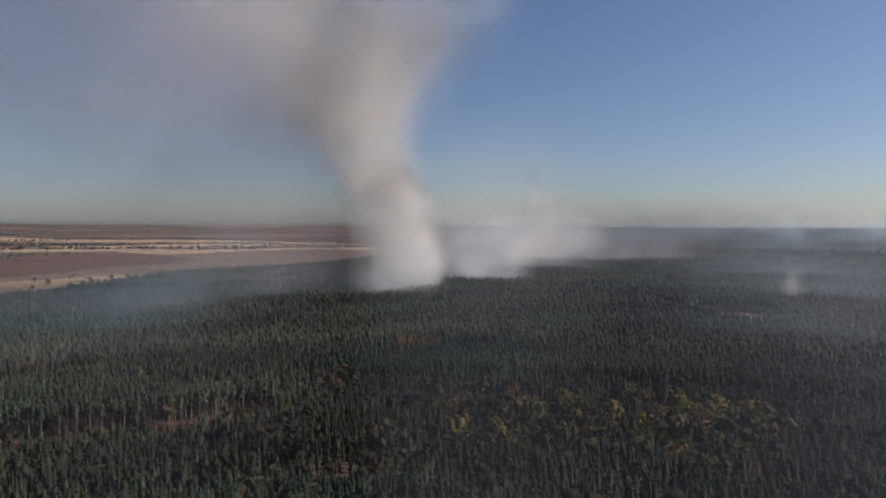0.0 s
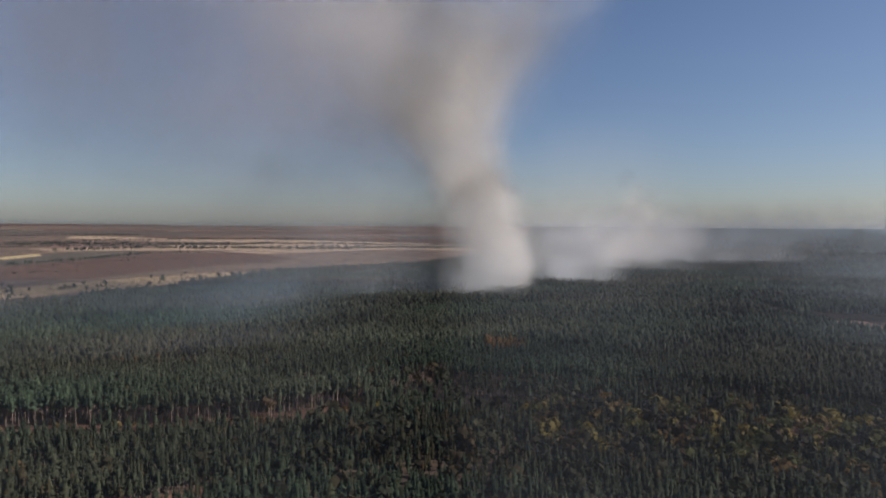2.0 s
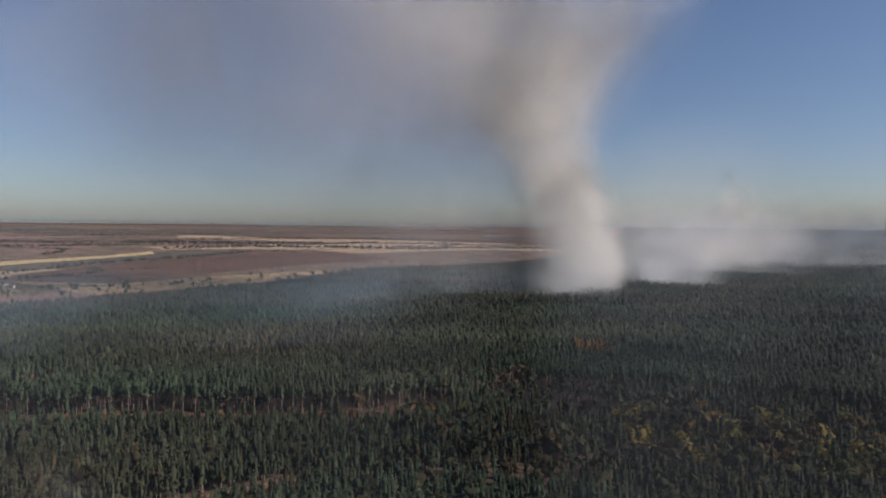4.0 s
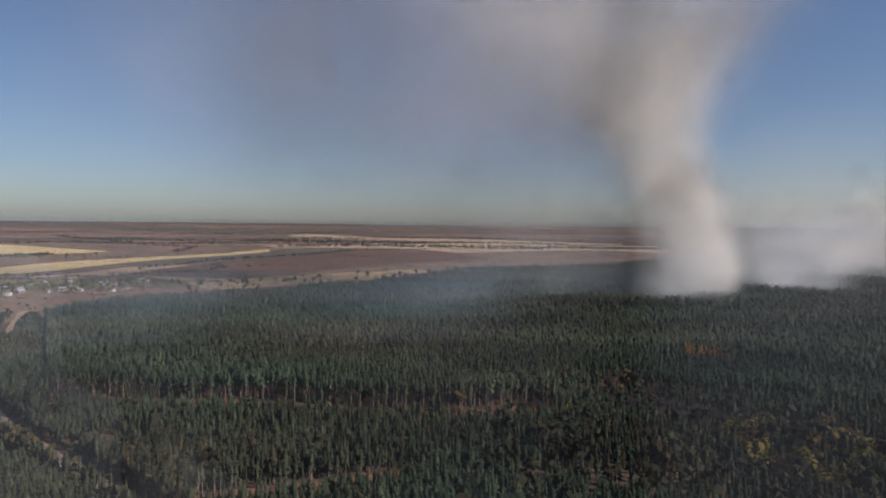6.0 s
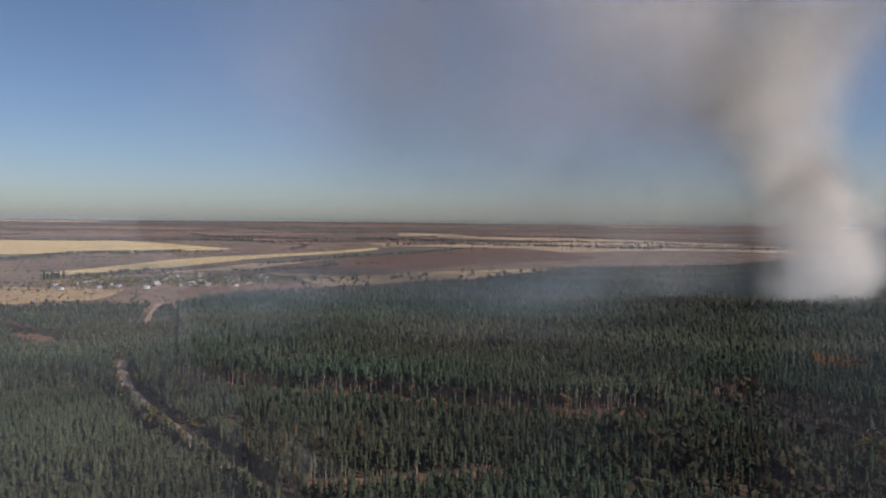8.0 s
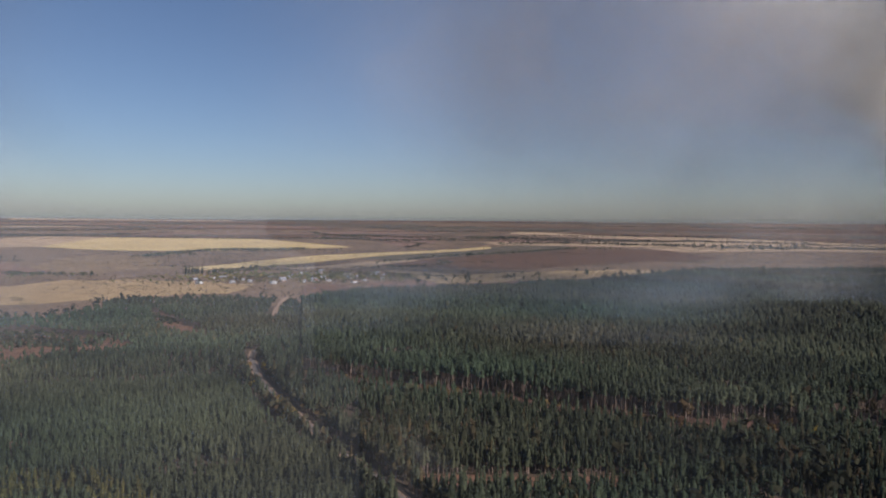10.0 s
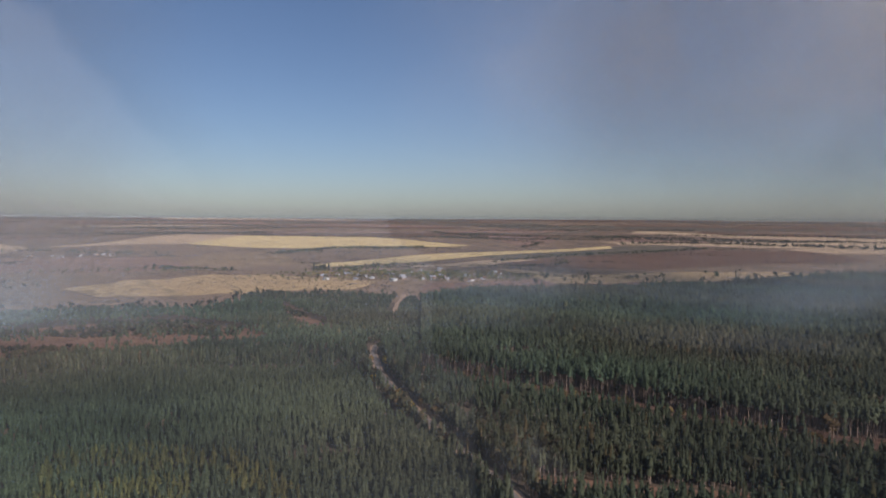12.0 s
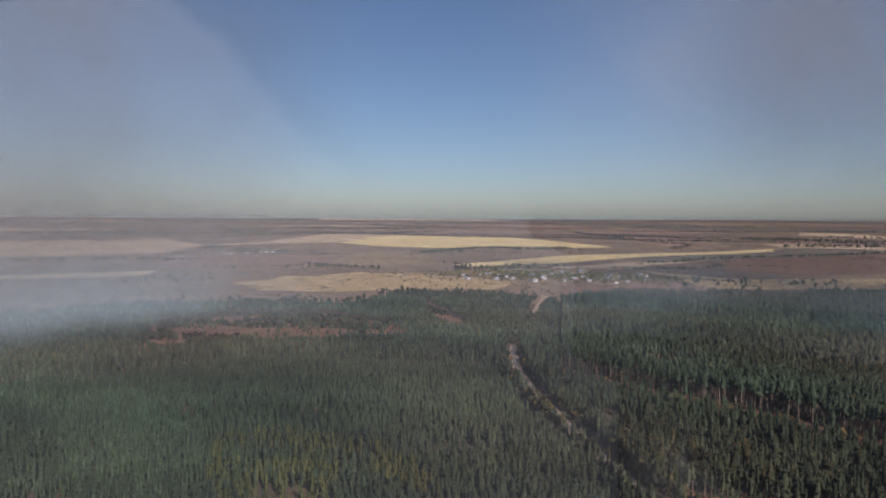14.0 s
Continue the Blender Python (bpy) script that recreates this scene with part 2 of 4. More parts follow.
# ---------- trees ----------
def boughs(rings, sides, h, base, rad, seed, clumps=0):
    """A pine's crown: uneven whorls of boughs under a ragged tip; with clumps, a slim core inside loose tufts of needles."""
    g = np.random.default_rng(seed)
    v, t = [], []
    off = g.uniform(-0.12, 0.12, 2) * rad
    slim = 0.62 if clumps else 1.0
    for k in range(rings):
        u = k / rings
        r = slim * rad * (0.78 + 0.9 * u if u < 0.25 else 1.0 - 0.7 * ((u - 0.25) / 0.75) ** 1.3) * g.uniform(0.88, 1.12)
        for j in range(sides):
            a = 2 * math.pi * (j + 0.5 * (k % 2) + g.uniform(-0.3, 0.3)) / sides
            out = r * (g.uniform(1.0, 1.4) if (j + k) % 2 == 0 else g.uniform(0.55, 0.85))
            v.append((math.cos(a) * out + off[0] * u, math.sin(a) * out + off[1] * u, base + (h - base) * (u + g.uniform(-0.1, 0.1))))
    v.append((off[0], off[1], h * (0.96 if clumps else 1.0)))
    for k in range(rings - 1):
        for j in range(sides):
            a, b = k * sides + j, k * sides + (j + 1) % sides
            t += [(a, b, b + sides), (a, b + sides, a + sides)]
    top = (rings - 1) * sides
    t += [(top + j, top + (j + 1) % sides, rings * sides) for j in range(sides)]
    v, t = np.array(v), np.array(t)
    if clumps:
        cv, ct = crown(clumps, rad * 1.25, base, h, rad * 0.46, seed + 500)
        v, t = np.r_[v, cv], np.r_[t, ct + len(v)]
    return v, t


def crown(count, rad, z0, z1, size, seed):
    """A pine's crown: clumps of needles round the stem, widest low down, with a blunt tip."""
    g = np.random.default_rng(seed)
    v, t = [], []
    turn = g.uniform(0, 6.28)
    for k in range(count):
        u = (k + g.uniform(0.1, 0.9)) / count
        a = turn + 2.4 * k + g.uniform(-0.5, 0.5)
        wide = rad * (0.75 + 0.6 * u if u < 0.3 else 0.93 * (1 - ((u - 0.3) / 0.72) ** 1.7)) * g.uniform(0.55, 1.0)
        out = np.array((math.cos(a), math.sin(a), 0.0))
        c = out * wide * 0.75 + (0, 0, z0 + (z1 - z0) * u * 0.94)
        nrm = out * (1.1 - 0.7 * u) + (0, 0, 0.45 + 0.8 * u)
        nrm /= np.linalg.norm(nrm)
        side = np.cross(nrm, (0, 0, 1)) + 1e-3
        side /= np.linalg.norm(side)
        up = np.cross(side, nrm)
        q = size * (1.12 - 0.45 * u) * g.uniform(0.75, 1.25)
        i0 = len(v)
        v += [c + nrm * q * 0.55, c + side * q * g.uniform(0.8, 1.2), c + up * q * g.uniform(0.8, 1.25), c - side * q * g.uniform(0.8, 1.2), c - up * q * g.uniform(0.9, 1.5)]
        t += [(i0, i0 + 1, i0 + 2), (i0, i0 + 2, i0 + 3), (i0, i0 + 3, i0 + 4), (i0, i0 + 4, i0 + 1)]
    return np.array(v), np.array(t)


def tufts(count, rx, rz, zc, size, seed, shell=0.55):
    """A leafy crown: bent leaf clumps scattered through an uneven ellipsoid."""
    g = np.random.default_rng(seed)
    lobes = g.normal(0, 1, (5, 3)) * (0.35 * rx, 0.35 * rx, 0.3 * rz)
    v, t = [], []
    for k in range(count):
        d = g.normal(0, 1, 3)
        d /= np.linalg.norm(d)
        c = d * (rx, rx, rz) * (shell + (1 - shell) * g.random()) * 0.78 + lobes[k % 5] + (0, 0, zc)
        nrm = d + g.normal(0, 0.5, 3)
        nrm /= np.linalg.norm(nrm)
        a = np.cross(nrm, (0.3, 0.2, 1.0))
        a /= np.linalg.norm(a)
        b = np.cross(nrm, a)
        s = size * g.uniform(0.6, 1.3)
        i0 = len(v)
        v += [c + nrm * s * 0.35, c + a * s * g.uniform(0.7, 1.2), c + b * s * g.uniform(0.7, 1.2), c - a * s * g.uniform(0.7, 1.2), c - b * s * g.uniform(0.7, 1.2)]
        t += [(i0, i0 + 1, i0 + 2), (i0, i0 + 2, i0 + 3), (i0, i0 + 3, i0 + 4), (i0, i0 + 4, i0 + 1)]
    return np.array(v), np.array(t)


def stem(h, r, sides, seed, lean=0.02):
    g = np.random.default_rng(seed)
    ox, oy = g.uniform(-lean, lean, 2) * h
    a = np.arange(sides) * 2 * math.pi / sides
    ring = np.c_[np.cos(a), np.sin(a)]
    v = np.r_[np.c_[ring * r, np.full(sides, -0.3)], np.c_[ring * r * 0.4 + (ox, oy), np.full(sides, h)]]
    i, j = np.arange(sides), (np.arange(sides) + 1) % sides
    return v, np.r_[np.c_[i, j, j + sides], np.c_[i, j + sides, i + sides]]


def kit(crown, trunk=None):
    """Crown and trunk as one template: verts, tris, material index."""
    v, t = crown
    m = np.zeros(len(t), int)
    if trunk is not None:
        t = np.r_[t, trunk[1] + len(v)]
        m = np.r_[m, np.ones(len(trunk[1]), int)]
        v = np.r_[v, trunk[0]]
    return v, t, m


def strew(name, kits, x, y, scale, tint, mats, label, category, lean=None):
    """Many trees of a few templates in ONE mesh."""
    g = np.random.default_rng(len(x) + 11)
    pick = g.integers(0, len(kits), len(x))
    V, T, I, C = [], [], [], []
    count = 0
    z = height(x, y)
    for k, (v, t, m) in enumerate(kits):
        w = np.flatnonzero(pick == k)
        if not len(w):
            continue
        a = g.uniform(0, 2 * math.pi, len(w))
        ca, sa = np.cos(a)[:, None], np.sin(a)[:, None]
        s = scale[w][:, None]
        wide = s * g.uniform(0.85, 1.2, (len(w), 1))
        px = (v[:, 0] * ca - v[:, 1] * sa) * wide + x[w][:, None]
        py = (v[:, 0] * sa + v[:, 1] * ca) * wide + y[w][:, None]
        pz = v[:, 2] * s + z[w][:, None]
        V.append(np.stack([px, py, pz], -1).reshape(-1, 3))
        T.append((t[None] + (np.arange(len(w)) * len(v))[:, None, None] + count).reshape(-1, 3))
        I.append(np.tile(m, len(w)))
        C.append(np.repeat(tint[w], len(v), 0))
        count += len(w) * len(v)
    me = mesh_from(name, np.concatenate(V), np.concatenate(T), mats, np.concatenate(I), np.concatenate(C))
    return tagged(new(name, me), label, category, kind="stuff")


def lattice(box, step, jitter, turn=0.0):
    x0, y0, x1, y1 = box
    d = math.hypot(x1 - x0, y1 - y0) / 2 + step
    c = np.arange(-d, d, step)
    gx, gy = np.meshgrid(c, c)
    gx = gx.ravel() + rng.uniform(-jitter, jitter, gx.size) * step
    gy = gy.ravel() + rng.uniform(-jitter, jitter, gy.size) * step
    a = radians(turn)
    x, y = gx * math.cos(a) - gy * math.sin(a) + (x0 + x1) / 2, gx * math.sin(a) + gy * math.cos(a) + (y0 + y1) / 2
    ok = (x > x0) & (x < x1) & (y > y0) & (y < y1)
    return x[ok], y[ok]


def clump_noise(x, y, scale):
    """A smooth random field over the plan, about -1 to 1."""
    out = np.zeros(np.shape(x))
    g = np.random.default_rng(5)
    for k in range(7):
        a, p = g.uniform(0, 2 * math.pi), g.uniform(0, 6.28)
        f = scale * g.uniform(0.6, 1.9)
        out += np.sin((x * math.cos(a) + y * math.sin(a)) * f + p)
    return out / 3.2


def azimuth(x, y):
    return np.degrees(np.arctan2(-x, y))


# plan of the forest
FOREST = [(-600, -420), (-700, -330), (-730, -160), (-760, -75), (-752, 62), (-735, 120), (-690, 178), (-738, 226), (-785, 262), (-752, 318), (-700, 372), (-610, 395), (-632, 525), (-565, 601), (-549, 719),
          (-512, 850), (-535, 900), (-510, 1000), (-500, 1240), (-400, 1350), (-250, 1500), (-100, 2000), (-50, 3000), (0, 4700), (4300, 3400), (4000, 500), (700, -300), (0, -100)]
LANE = [(-90, 126), (-173, 151), (-188, 155), (-273, 175), (-324, 189), (-363, 203), (-417, 228), (-440, 243)]
TRACK = [(-440, 243), (-486, 282), (-555, 324), (-624, 373), (-716, 440)]
GAP_EDGE = [(-366, 228), (-320, 246), (-275, 261), (-235, 279), (-179, 291), (-137, 309), (-95, 340)]
GAP = [(px * 0.965, py * 0.965) for px, py in GAP_EDGE]
PLANTATION = [(-110, 100), (-188, 146), (-273, 166), (-324, 179), (-363, 192), (-376, 187), (-392, 165), (-418, 116), (-445, 69), (-455, 37), (-448, 5), (-425, -60), (-420, -190), (-150, -90)]
HEATH = [(-500, -30), (-512, 40), (-506, 80), (-490, 135), (-492, 176), (-535, 184), (-575, 178), (-597, 166), (-663, 134), (-649, 101), (-674, 55), (-660, -20)]
OPENING = [(-705, 268), (-590, 254), (-560, 258), (-518, 234), (-545, 221), (-616, 234)]
BURN = [(-90, 392), (-40, 396), (25, 382), (24, 360), (6, 330), (-25, 330), (-60, 352)]
AUTUMN = [(-10, 318), (10, 355), (60, 362), (120, 378), (170, 330), (160, 290), (130, 235), (70, 262), (20, 262)]
GLADE = [(255, 690), (300, 745), (375, 735), (350, 640), (300, 600), (255, 1000)]
DELL = [(115, 300), (120, 338), (148, 340), (150, 300)]
NOOK = [(-180, 168), (-150, 196), (-120, 228), (-108, 222), (-140, 180), (-165, 158)]
SCORCHED = [(-75, 255), (-60, 300), (-20, 310), (10, 280), (-10, 240), (-50, 235)]
ORANGE = [(-34, 462), (-34, 488), (-6, 488), (-6, 462)]

ground_sheet()
patch("forest_ground", FOREST, M_FLOOR, "brown needle-covered forest floor under the pines", 0.25, 6, "forest floor")
patch("clearing", OPENING, M_RUST, "rusty bare opening among dark pines", 0.6, 16, "clearing", 12)
patch("heath", HEATH, M_RUST, "rusty dry grass in an open clearing", 0.6, 10, "clearing", 15)
patch("road", ribbon(LANE, 7), M_SAND, "sandy verge of a forest lane", 0.5, 1.5, "lane", 15)
patch("pavement", ribbon(LANE, 3.6), M_ROAD, "worn grey forest lane between two stands", 0.6, 0.4, "lane", 15)
patch("track", ribbon(TRACK[1:], 7), M_SAND, "pale sandy track leading out of the forest", 0.5, 2, "track", 15)
patch("clearing", ribbon(GAP, 46), M_LITTER, "strip of rusty grass along a stand's edge", 0.45, 12, "clearing", 12)
patch("burnt_clearing", [(px * q, py * q) for (px, py), q in zip(BURN, (1.0, 1.0, 1.0, 0.95, 0.93, 0.93, 0.95))], M_BURNT, "blackened burnt ground between charred trunks", 0.5, 5, "burnt ground", 12)
patch("glade", GLADE, M_RUST, "dry brown grass in a forest glade", 0.5, 8, "glade", 15)
patch("dell", DELL, M_RUST, "dry grass in a small opening", 0.5, 4, "glade", 12)
patch("nook", NOOK, M_RUST, "reddish bare ground beside the lane", 0.5, 4, "clearing", 10)

# ---------- the plain beyond the forest ----------
patch("straw_field", [(-2152, 500), (-2560, 827), (-2440, 1214), (-1686, 1293), (-1697, 1029), (-1724, 811), (-1900, 640)], M_STRAW, "golden straw stubble field on the plain", 0.6)
patch("straw_field", [(-2063, 60), (-2529, 464), (-2960, 821), (-2500, 830), (-2160, 500), (-2200, 300)], M_PALE, "pale stubble field behind the golden one", 0.5)
patch("straw_strip", [(-1290, 552), (-1393, 912), (-1441, 1223), (-1396, 1640), (-1336, 1580), (-1320, 1181), (-1240, 825), (-1225, 552)], M_STRAW, "long narrow strip of golden stubble", 0.6, 5)
patch("straw_strip", [(-1150, 700), (-1190, 960), (-1120, 1060), (-1060, 960), (-1080, 760)], M_PALE, "pale grassy strip beside the village", 0.55)
patch("pale_field", [(-2400, -700), (-2475, -216), (-2566, -57), (-2047, 79), (-1774, -27), (-1735, -299), (-1800, -600)], M_PALE, "pale pinkish stubble field beyond the smoke", 0.6)
patch("pale_strip", [(-1273, -333), (-1294, -114), (-1296, -39), (-1181, -62), (-1205, -322)], M_PALE, "short pale strip of stubble", 0.6)
patch("ploughed_field", [(-1100, 900), (-1136, 1216), (-1122, 1738), (-900, 1900), (-640, 1700), (-770, 1300), (-798, 1057), (-955, 960)], M_PLOUGH, "dark brown ploughed field", 0.6)
patch("grey_field", [(-1330, 1000), (-1380, 1600), (-1290, 1900), (-1130, 1750), (-1150, 1216), (-1160, 1000)], M_GREY, "grey fallow field between hedges", 0.55)
patch("pale_strip", [(-1300, 2106), (-1258, 2403), (-1002, 2533), (-650, 2620), (-600, 2300), (-954, 2186), (-1192, 2009)], M_PALE, "long pale stubble strip", 0.6)
patch("pale_strip", [(-1014, 1960), (-870, 2140), (-515, 2365), (-200, 2400), (-200, 2180), (-485, 2126), (-816, 1869)], M_PALE, "long pale stubble strip", 0.6)
patch("harrowed_field", [(-2524, 1743), (-2532, 2252), (-1709, 1722), (-1539, 1414), (-1907, 1540)], M_PINK, "pinkish harrowed field between hedges", 0.6)
patch("harrowed_field", [(-1500, 1750), (-1700, 2100), (-1480, 2300), (-1280, 2000)], M_PINK, "pinkish harrowed field", 0.55)
patch("harrowed_field", [(-800, 640), (-750, 900), (-660, 1000), (-610, 740), (-700, 560)], M_PINK, "bare pinkish grazing land by the forest", 0.5, 20)
patch("paddock", [(-730, 470), (-705, 535), (-800, 605), (-840, 558)], M_RUST, "reddish brown paddock below the village", 0.6, 6)

M_GOLD = soil("golden_grass", (0.36, 0.24, 0.115), (0.48, 0.33, 0.165), 0.012, 0.08, (1, 3, 1, 60), scrub=(0.11, 0.085, 0.048))
M_OCHRE = soil("ochre_grass", (0.23, 0.15, 0.08), (0.31, 0.205, 0.11), 0.012, 0.08, (1, 3, 1, 60), scrub=(0.09, 0.07, 0.045))
patch("grassland", [(-1028, 60), (-1108, 218), (-1151, 310), (-1066, 412), (-973, 470), (-845, 483), (-800, 400), (-850, 236), (-900, 100)], M_GOLD, "golden dry grassland above the forest edge", 0.55, 45)
patch("grassland", [(-1678, -60), (-1735, 136), (-1647, 324), (-1329, 321), (-1257, 160), (-1400, -40)], M_PINK, "dry pinkish grassland by a far hamlet", 0.5, 30)
patch("grassland", [(-1755, 473), (-1640, 640), (-1300, 527), (-1243, 335), (-1494, 334)], M_OCHRE, "dry ochre grassland below the straw field", 0.5, 50)
patch("grassland", [(-1001, 837), (-807, 865), (-743, 1053), (-640, 1250), (-560, 1260), (-600, 960), (-700, 706)], M_GOLD, "ochre grazing land along the forest", 0.58, 20)

# ---------- forest: pine stands ----------
def tints(x, y, base, spread, brown=0.0):
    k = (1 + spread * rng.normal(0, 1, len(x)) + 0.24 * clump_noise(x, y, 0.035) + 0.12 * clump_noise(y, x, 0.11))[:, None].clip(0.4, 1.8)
    k *= np.interp(azimuth(x, y), (-30, -5, 22, 40), (0.48, 0.66, 0.85, 1.0))[:, None]  # dimness of the wood towards the fire, shade painted into the tints by bearing
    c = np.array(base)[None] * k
    c[:, 0] *= 1 + 0.18 * clump_noise(x + 400, y, 0.02)
    warm = rng.random(len(x)) < brown
    c[warm] *= (1.35, 1.0, 0.85)
    return c


EDGE_AZ, EDGE_R = zip(*sorted((math.degrees(math.atan2(-px, py)), math.hypot(px, py)) for px, py in GAP_EDGE))


def stand_edge(x, y):
    """Distance out to the front of the tall stand behind the gap."""
    return np.interp(azimuth(x, y), (-40, 0, 9) + EDGE_AZ + (62,), (400, 392, 385) + EDGE_R + (420,))


def open_wood(x, y):
    ok = inside(FOREST, x, y) & ~inside(PLANTATION, x, y) & (near_line(LANE, x, y) > 6.0) & (near_line(TRACK[2:], x, y) > 6.5)
    for hole in (GLADE, DELL, NOOK, OPENING):
        ok &= ~inside(hole, x, y)
    ok &= ~inside(HEATH, x, y) | ((rng.random(len(x)) < 0.16) & (clump_noise(x, y, 0.06) > 0.1))
    back = stand_edge(x, y) - np.hypot(x, y)
    gap = (back > 0) & (back < 34) & (azimuth(x, y) > 15) & (azimuth(x, y) < 57)
    return ok & (~gap | ((back > 24) & (rng.random(len(x)) < 0.5)) | (rng.random(len(x)) < 0.04))


def forest_points():
    """Tree places, stand by stand."""
    out = {}
    x, y = lattice((-560, -200, -90, 240), 2.6, 0.44, 24)
    ok = inside(PLANTATION, x, y) & (near_line(LANE, x, y) > 6.5 + 5 * (x < -245)) & (np.hypot(x, y) > 165) & (rng.random(len(x)) < 0.96)
    for bx, by in ((-300, 177), (-280, 170), (-352, 192), (-378, 201)):
        ok &= np.hypot(x - bx * 0.975, y - by * 0.975) > 9
    out["plantation"] = x[ok], y[ok]
    x, y = lattice((-380, 100, 330, 420), 2.6, 0.48, 10)
    r, az = np.hypot(x, y), azimuth(x, y)
    ok = open_wood(x, y) & (r > 170) & (r < stand_edge(x, y)) & (az > -43) & ~(inside(AUTUMN, x, y) & (rng.random(len(x)) < 0.66)) & ~(inside(BURN, x, y) & (rng.random(len(x)) < 0.86)) & ~(inside(BURN, x * 1.07, y * 1.07) & (rng.random(len(x)) < 0.8))
    ok &= rng.random(len(x)) < 0.93
    out["near"] = x[ok], y[ok]
    for key, step, low, high in (("mid", 3.25, 300, 480), ("deep", 3.4, 480, 650), ("back", 4.8, 650, 1000)):
        x, y = lattice((-860, -420, 760, 1060), step, 0.46, 5)
        r, az = np.hypot(x, y), azimuth(x, y)
        ok = open_wood(x, y) & (r >= np.maximum(low, stand_edge(x, y))) & (r < high) & (az > -43) & (az < 112) & ~inside(BURN, x, y)
        out[key] = x[ok], y[ok]
    x, y = lattice((-620, 700, 1400, 1950), 7.0, 0.47, 5)
    r, az = np.hypot(x, y), azimuth(x, y)
    ok = open_wood(x, y) & (r >= 1000) & (r < 1900) & (az > -43)
    out["far"] = x[ok], y[ok]
    x, y = lattice((-200, 1300, 3400, 4800), 19.0, 0.48, 5)
    r, az = np.hypot(x, y), azimuth(x, y)
    ok = open_wood(x, y) & (r >= 1900) & (r < 4800) & (az > -43)
    out["distant"] = x[ok], y[ok]
    return out


PLACES = forest_points()
for key, amount in (("near", 0.72), ("mid", 0.9), ("deep", 0.95), ("plantation", 1.0)):
    px, py = PLACES[key]
    ok = (clump_noise(px, py, 0.07) < amount) | (rng.random(len(px)) < 0.25)
    PLACES[key] = px[ok], py[ok]


def grown(x, y, spread, low, high):
    """Tree sizes: single variation, and taller and lower patches of the stand."""
    low_wood = np.where((azimuth(x, y) > 57) & (np.hypot(x, y) > 470), 0.62, 1.0)
    return (rng.normal(1, spread * 0.7, len(x)) + 0.11 * clump_noise(x - 90, y, 0.035)).clip(low, high) * low_wood


PINE_TINT = (1.0, 1.0, 1.0)
k_young = [kit(boughs(2, 4, 6.6 + 0.35 * i, 0.6, 1.35 + 0.1 * (i % 3), 20 + i, 7)) for i in range(8)]
k_near = [kit(boughs(2, 4, 9.2 + 0.4 * i, 3.6, 1.4 + 0.14 * (i % 3), 30 + i, 7), stem(9.0, 0.19, 3, i)) for i in range(9)]
k_mid = [kit(boughs(2, 4, 13.2 + 0.4 * i, 8.6, 1.6 + 0.12 * (i % 3), 40 + i, 7), stem(11.0, 0.25, 3, i, 0.03)) for i in range(9)]
k_deep = [kit(boughs(2, 5, 13.4 + 0.45 * i, 8.4, 1.75 + 0.1 * (i % 3), 145 + i)) for i in range(9)]
k_back = [kit(boughs(2, 5, 14.6 + 0.5 * i, 8.0, 2.3, 45 + i)) for i in range(8)]
k_far = [kit(boughs(1, 6, 16.0, 7.0, 4.2, 50 + i)) for i in range(6)]
k_distant = [kit(boughs(1, 6, 16.0, 2.0, 11.0, 60 + i)) for i in range(6)]
k_speck = [kit(tufts(5, 2.2, 2.2, 2.4, 2.0, 65 + i)) for i in range(5)]
k_bush = [kit(tufts(11, 1.5, 1.2, 1.2, 0.9, 70 + i)) for i in range(5)]
k_broad = [kit(tufts(26, 2.8, 3.0, 5.6, 1.35, 80 + i), stem(4.5, 0.2, 3, i)) for i in range(5)]
PINES = (M_PINE, M_BARK)

x, y = lattice((-330, 100, 330, 420), 11.0, 0.5, 10)
ok = open_wood(x, y) & (np.hypot(x, y) > 185) & (np.hypot(x, y) < 420) & (azimuth(x, y) > -43) & (rng.random(len(x)) < 0.3 + 0.4 * (azimuth(x, y) < 25))
strew("broadleaved_undergrowth", k_broad, x[ok], y[ok], rng.uniform(0.8, 1.5, ok.sum()), tints(x[ok], y[ok], (0.75, 0.72, 0.6), 0.3, 0.25), (M_SHRUB, M_BARK), "rounded olive and brown crowns mixed among the pines", "trees")

# the first rows of both stands are single trees


def split(x, y):
    r = np.hypot(x, y)
    first = np.argsort(r)[:140]
    keep = np.ones(len(x), bool)
    keep[first] = False
    return first, keep


x, y = PLACES["plantation"]
first, keep = split(x, y)
young_first = x[first], y[first]
x, y = x[keep], y[keep]
olive = inside([(-300, 15), (-290, 50), (-252, 80), (-208, 86), (-175, 60), (-200, 0)], x, y) & (clump_noise(x, y, 0.08) > -0.45)
tint = tints(x, y, (1.02, 1.06, 1.02), 0.13)
tint[olive & (rng.random(len(x)) < 0.65)] *= (1.65, 1.3, 0.85)
strew("young_pine_plantation", k_young, x, y, grown(x, y, 0.13, 0.6, 1.45), tint, PINES, "dense rows of young green pines beside the lane", "pine plantation")
x, y = PLACES["near"]
first, keep = split(x, y)
near_first = x[first], y[first]
x, y = x[keep], y[keep]
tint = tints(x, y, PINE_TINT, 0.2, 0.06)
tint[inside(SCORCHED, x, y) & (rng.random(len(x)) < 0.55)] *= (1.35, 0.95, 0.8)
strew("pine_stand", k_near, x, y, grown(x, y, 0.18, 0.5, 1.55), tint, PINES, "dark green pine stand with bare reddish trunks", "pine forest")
x, y = PLACES["mid"]
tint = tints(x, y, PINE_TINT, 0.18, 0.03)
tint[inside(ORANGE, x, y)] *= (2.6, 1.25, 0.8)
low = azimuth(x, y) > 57
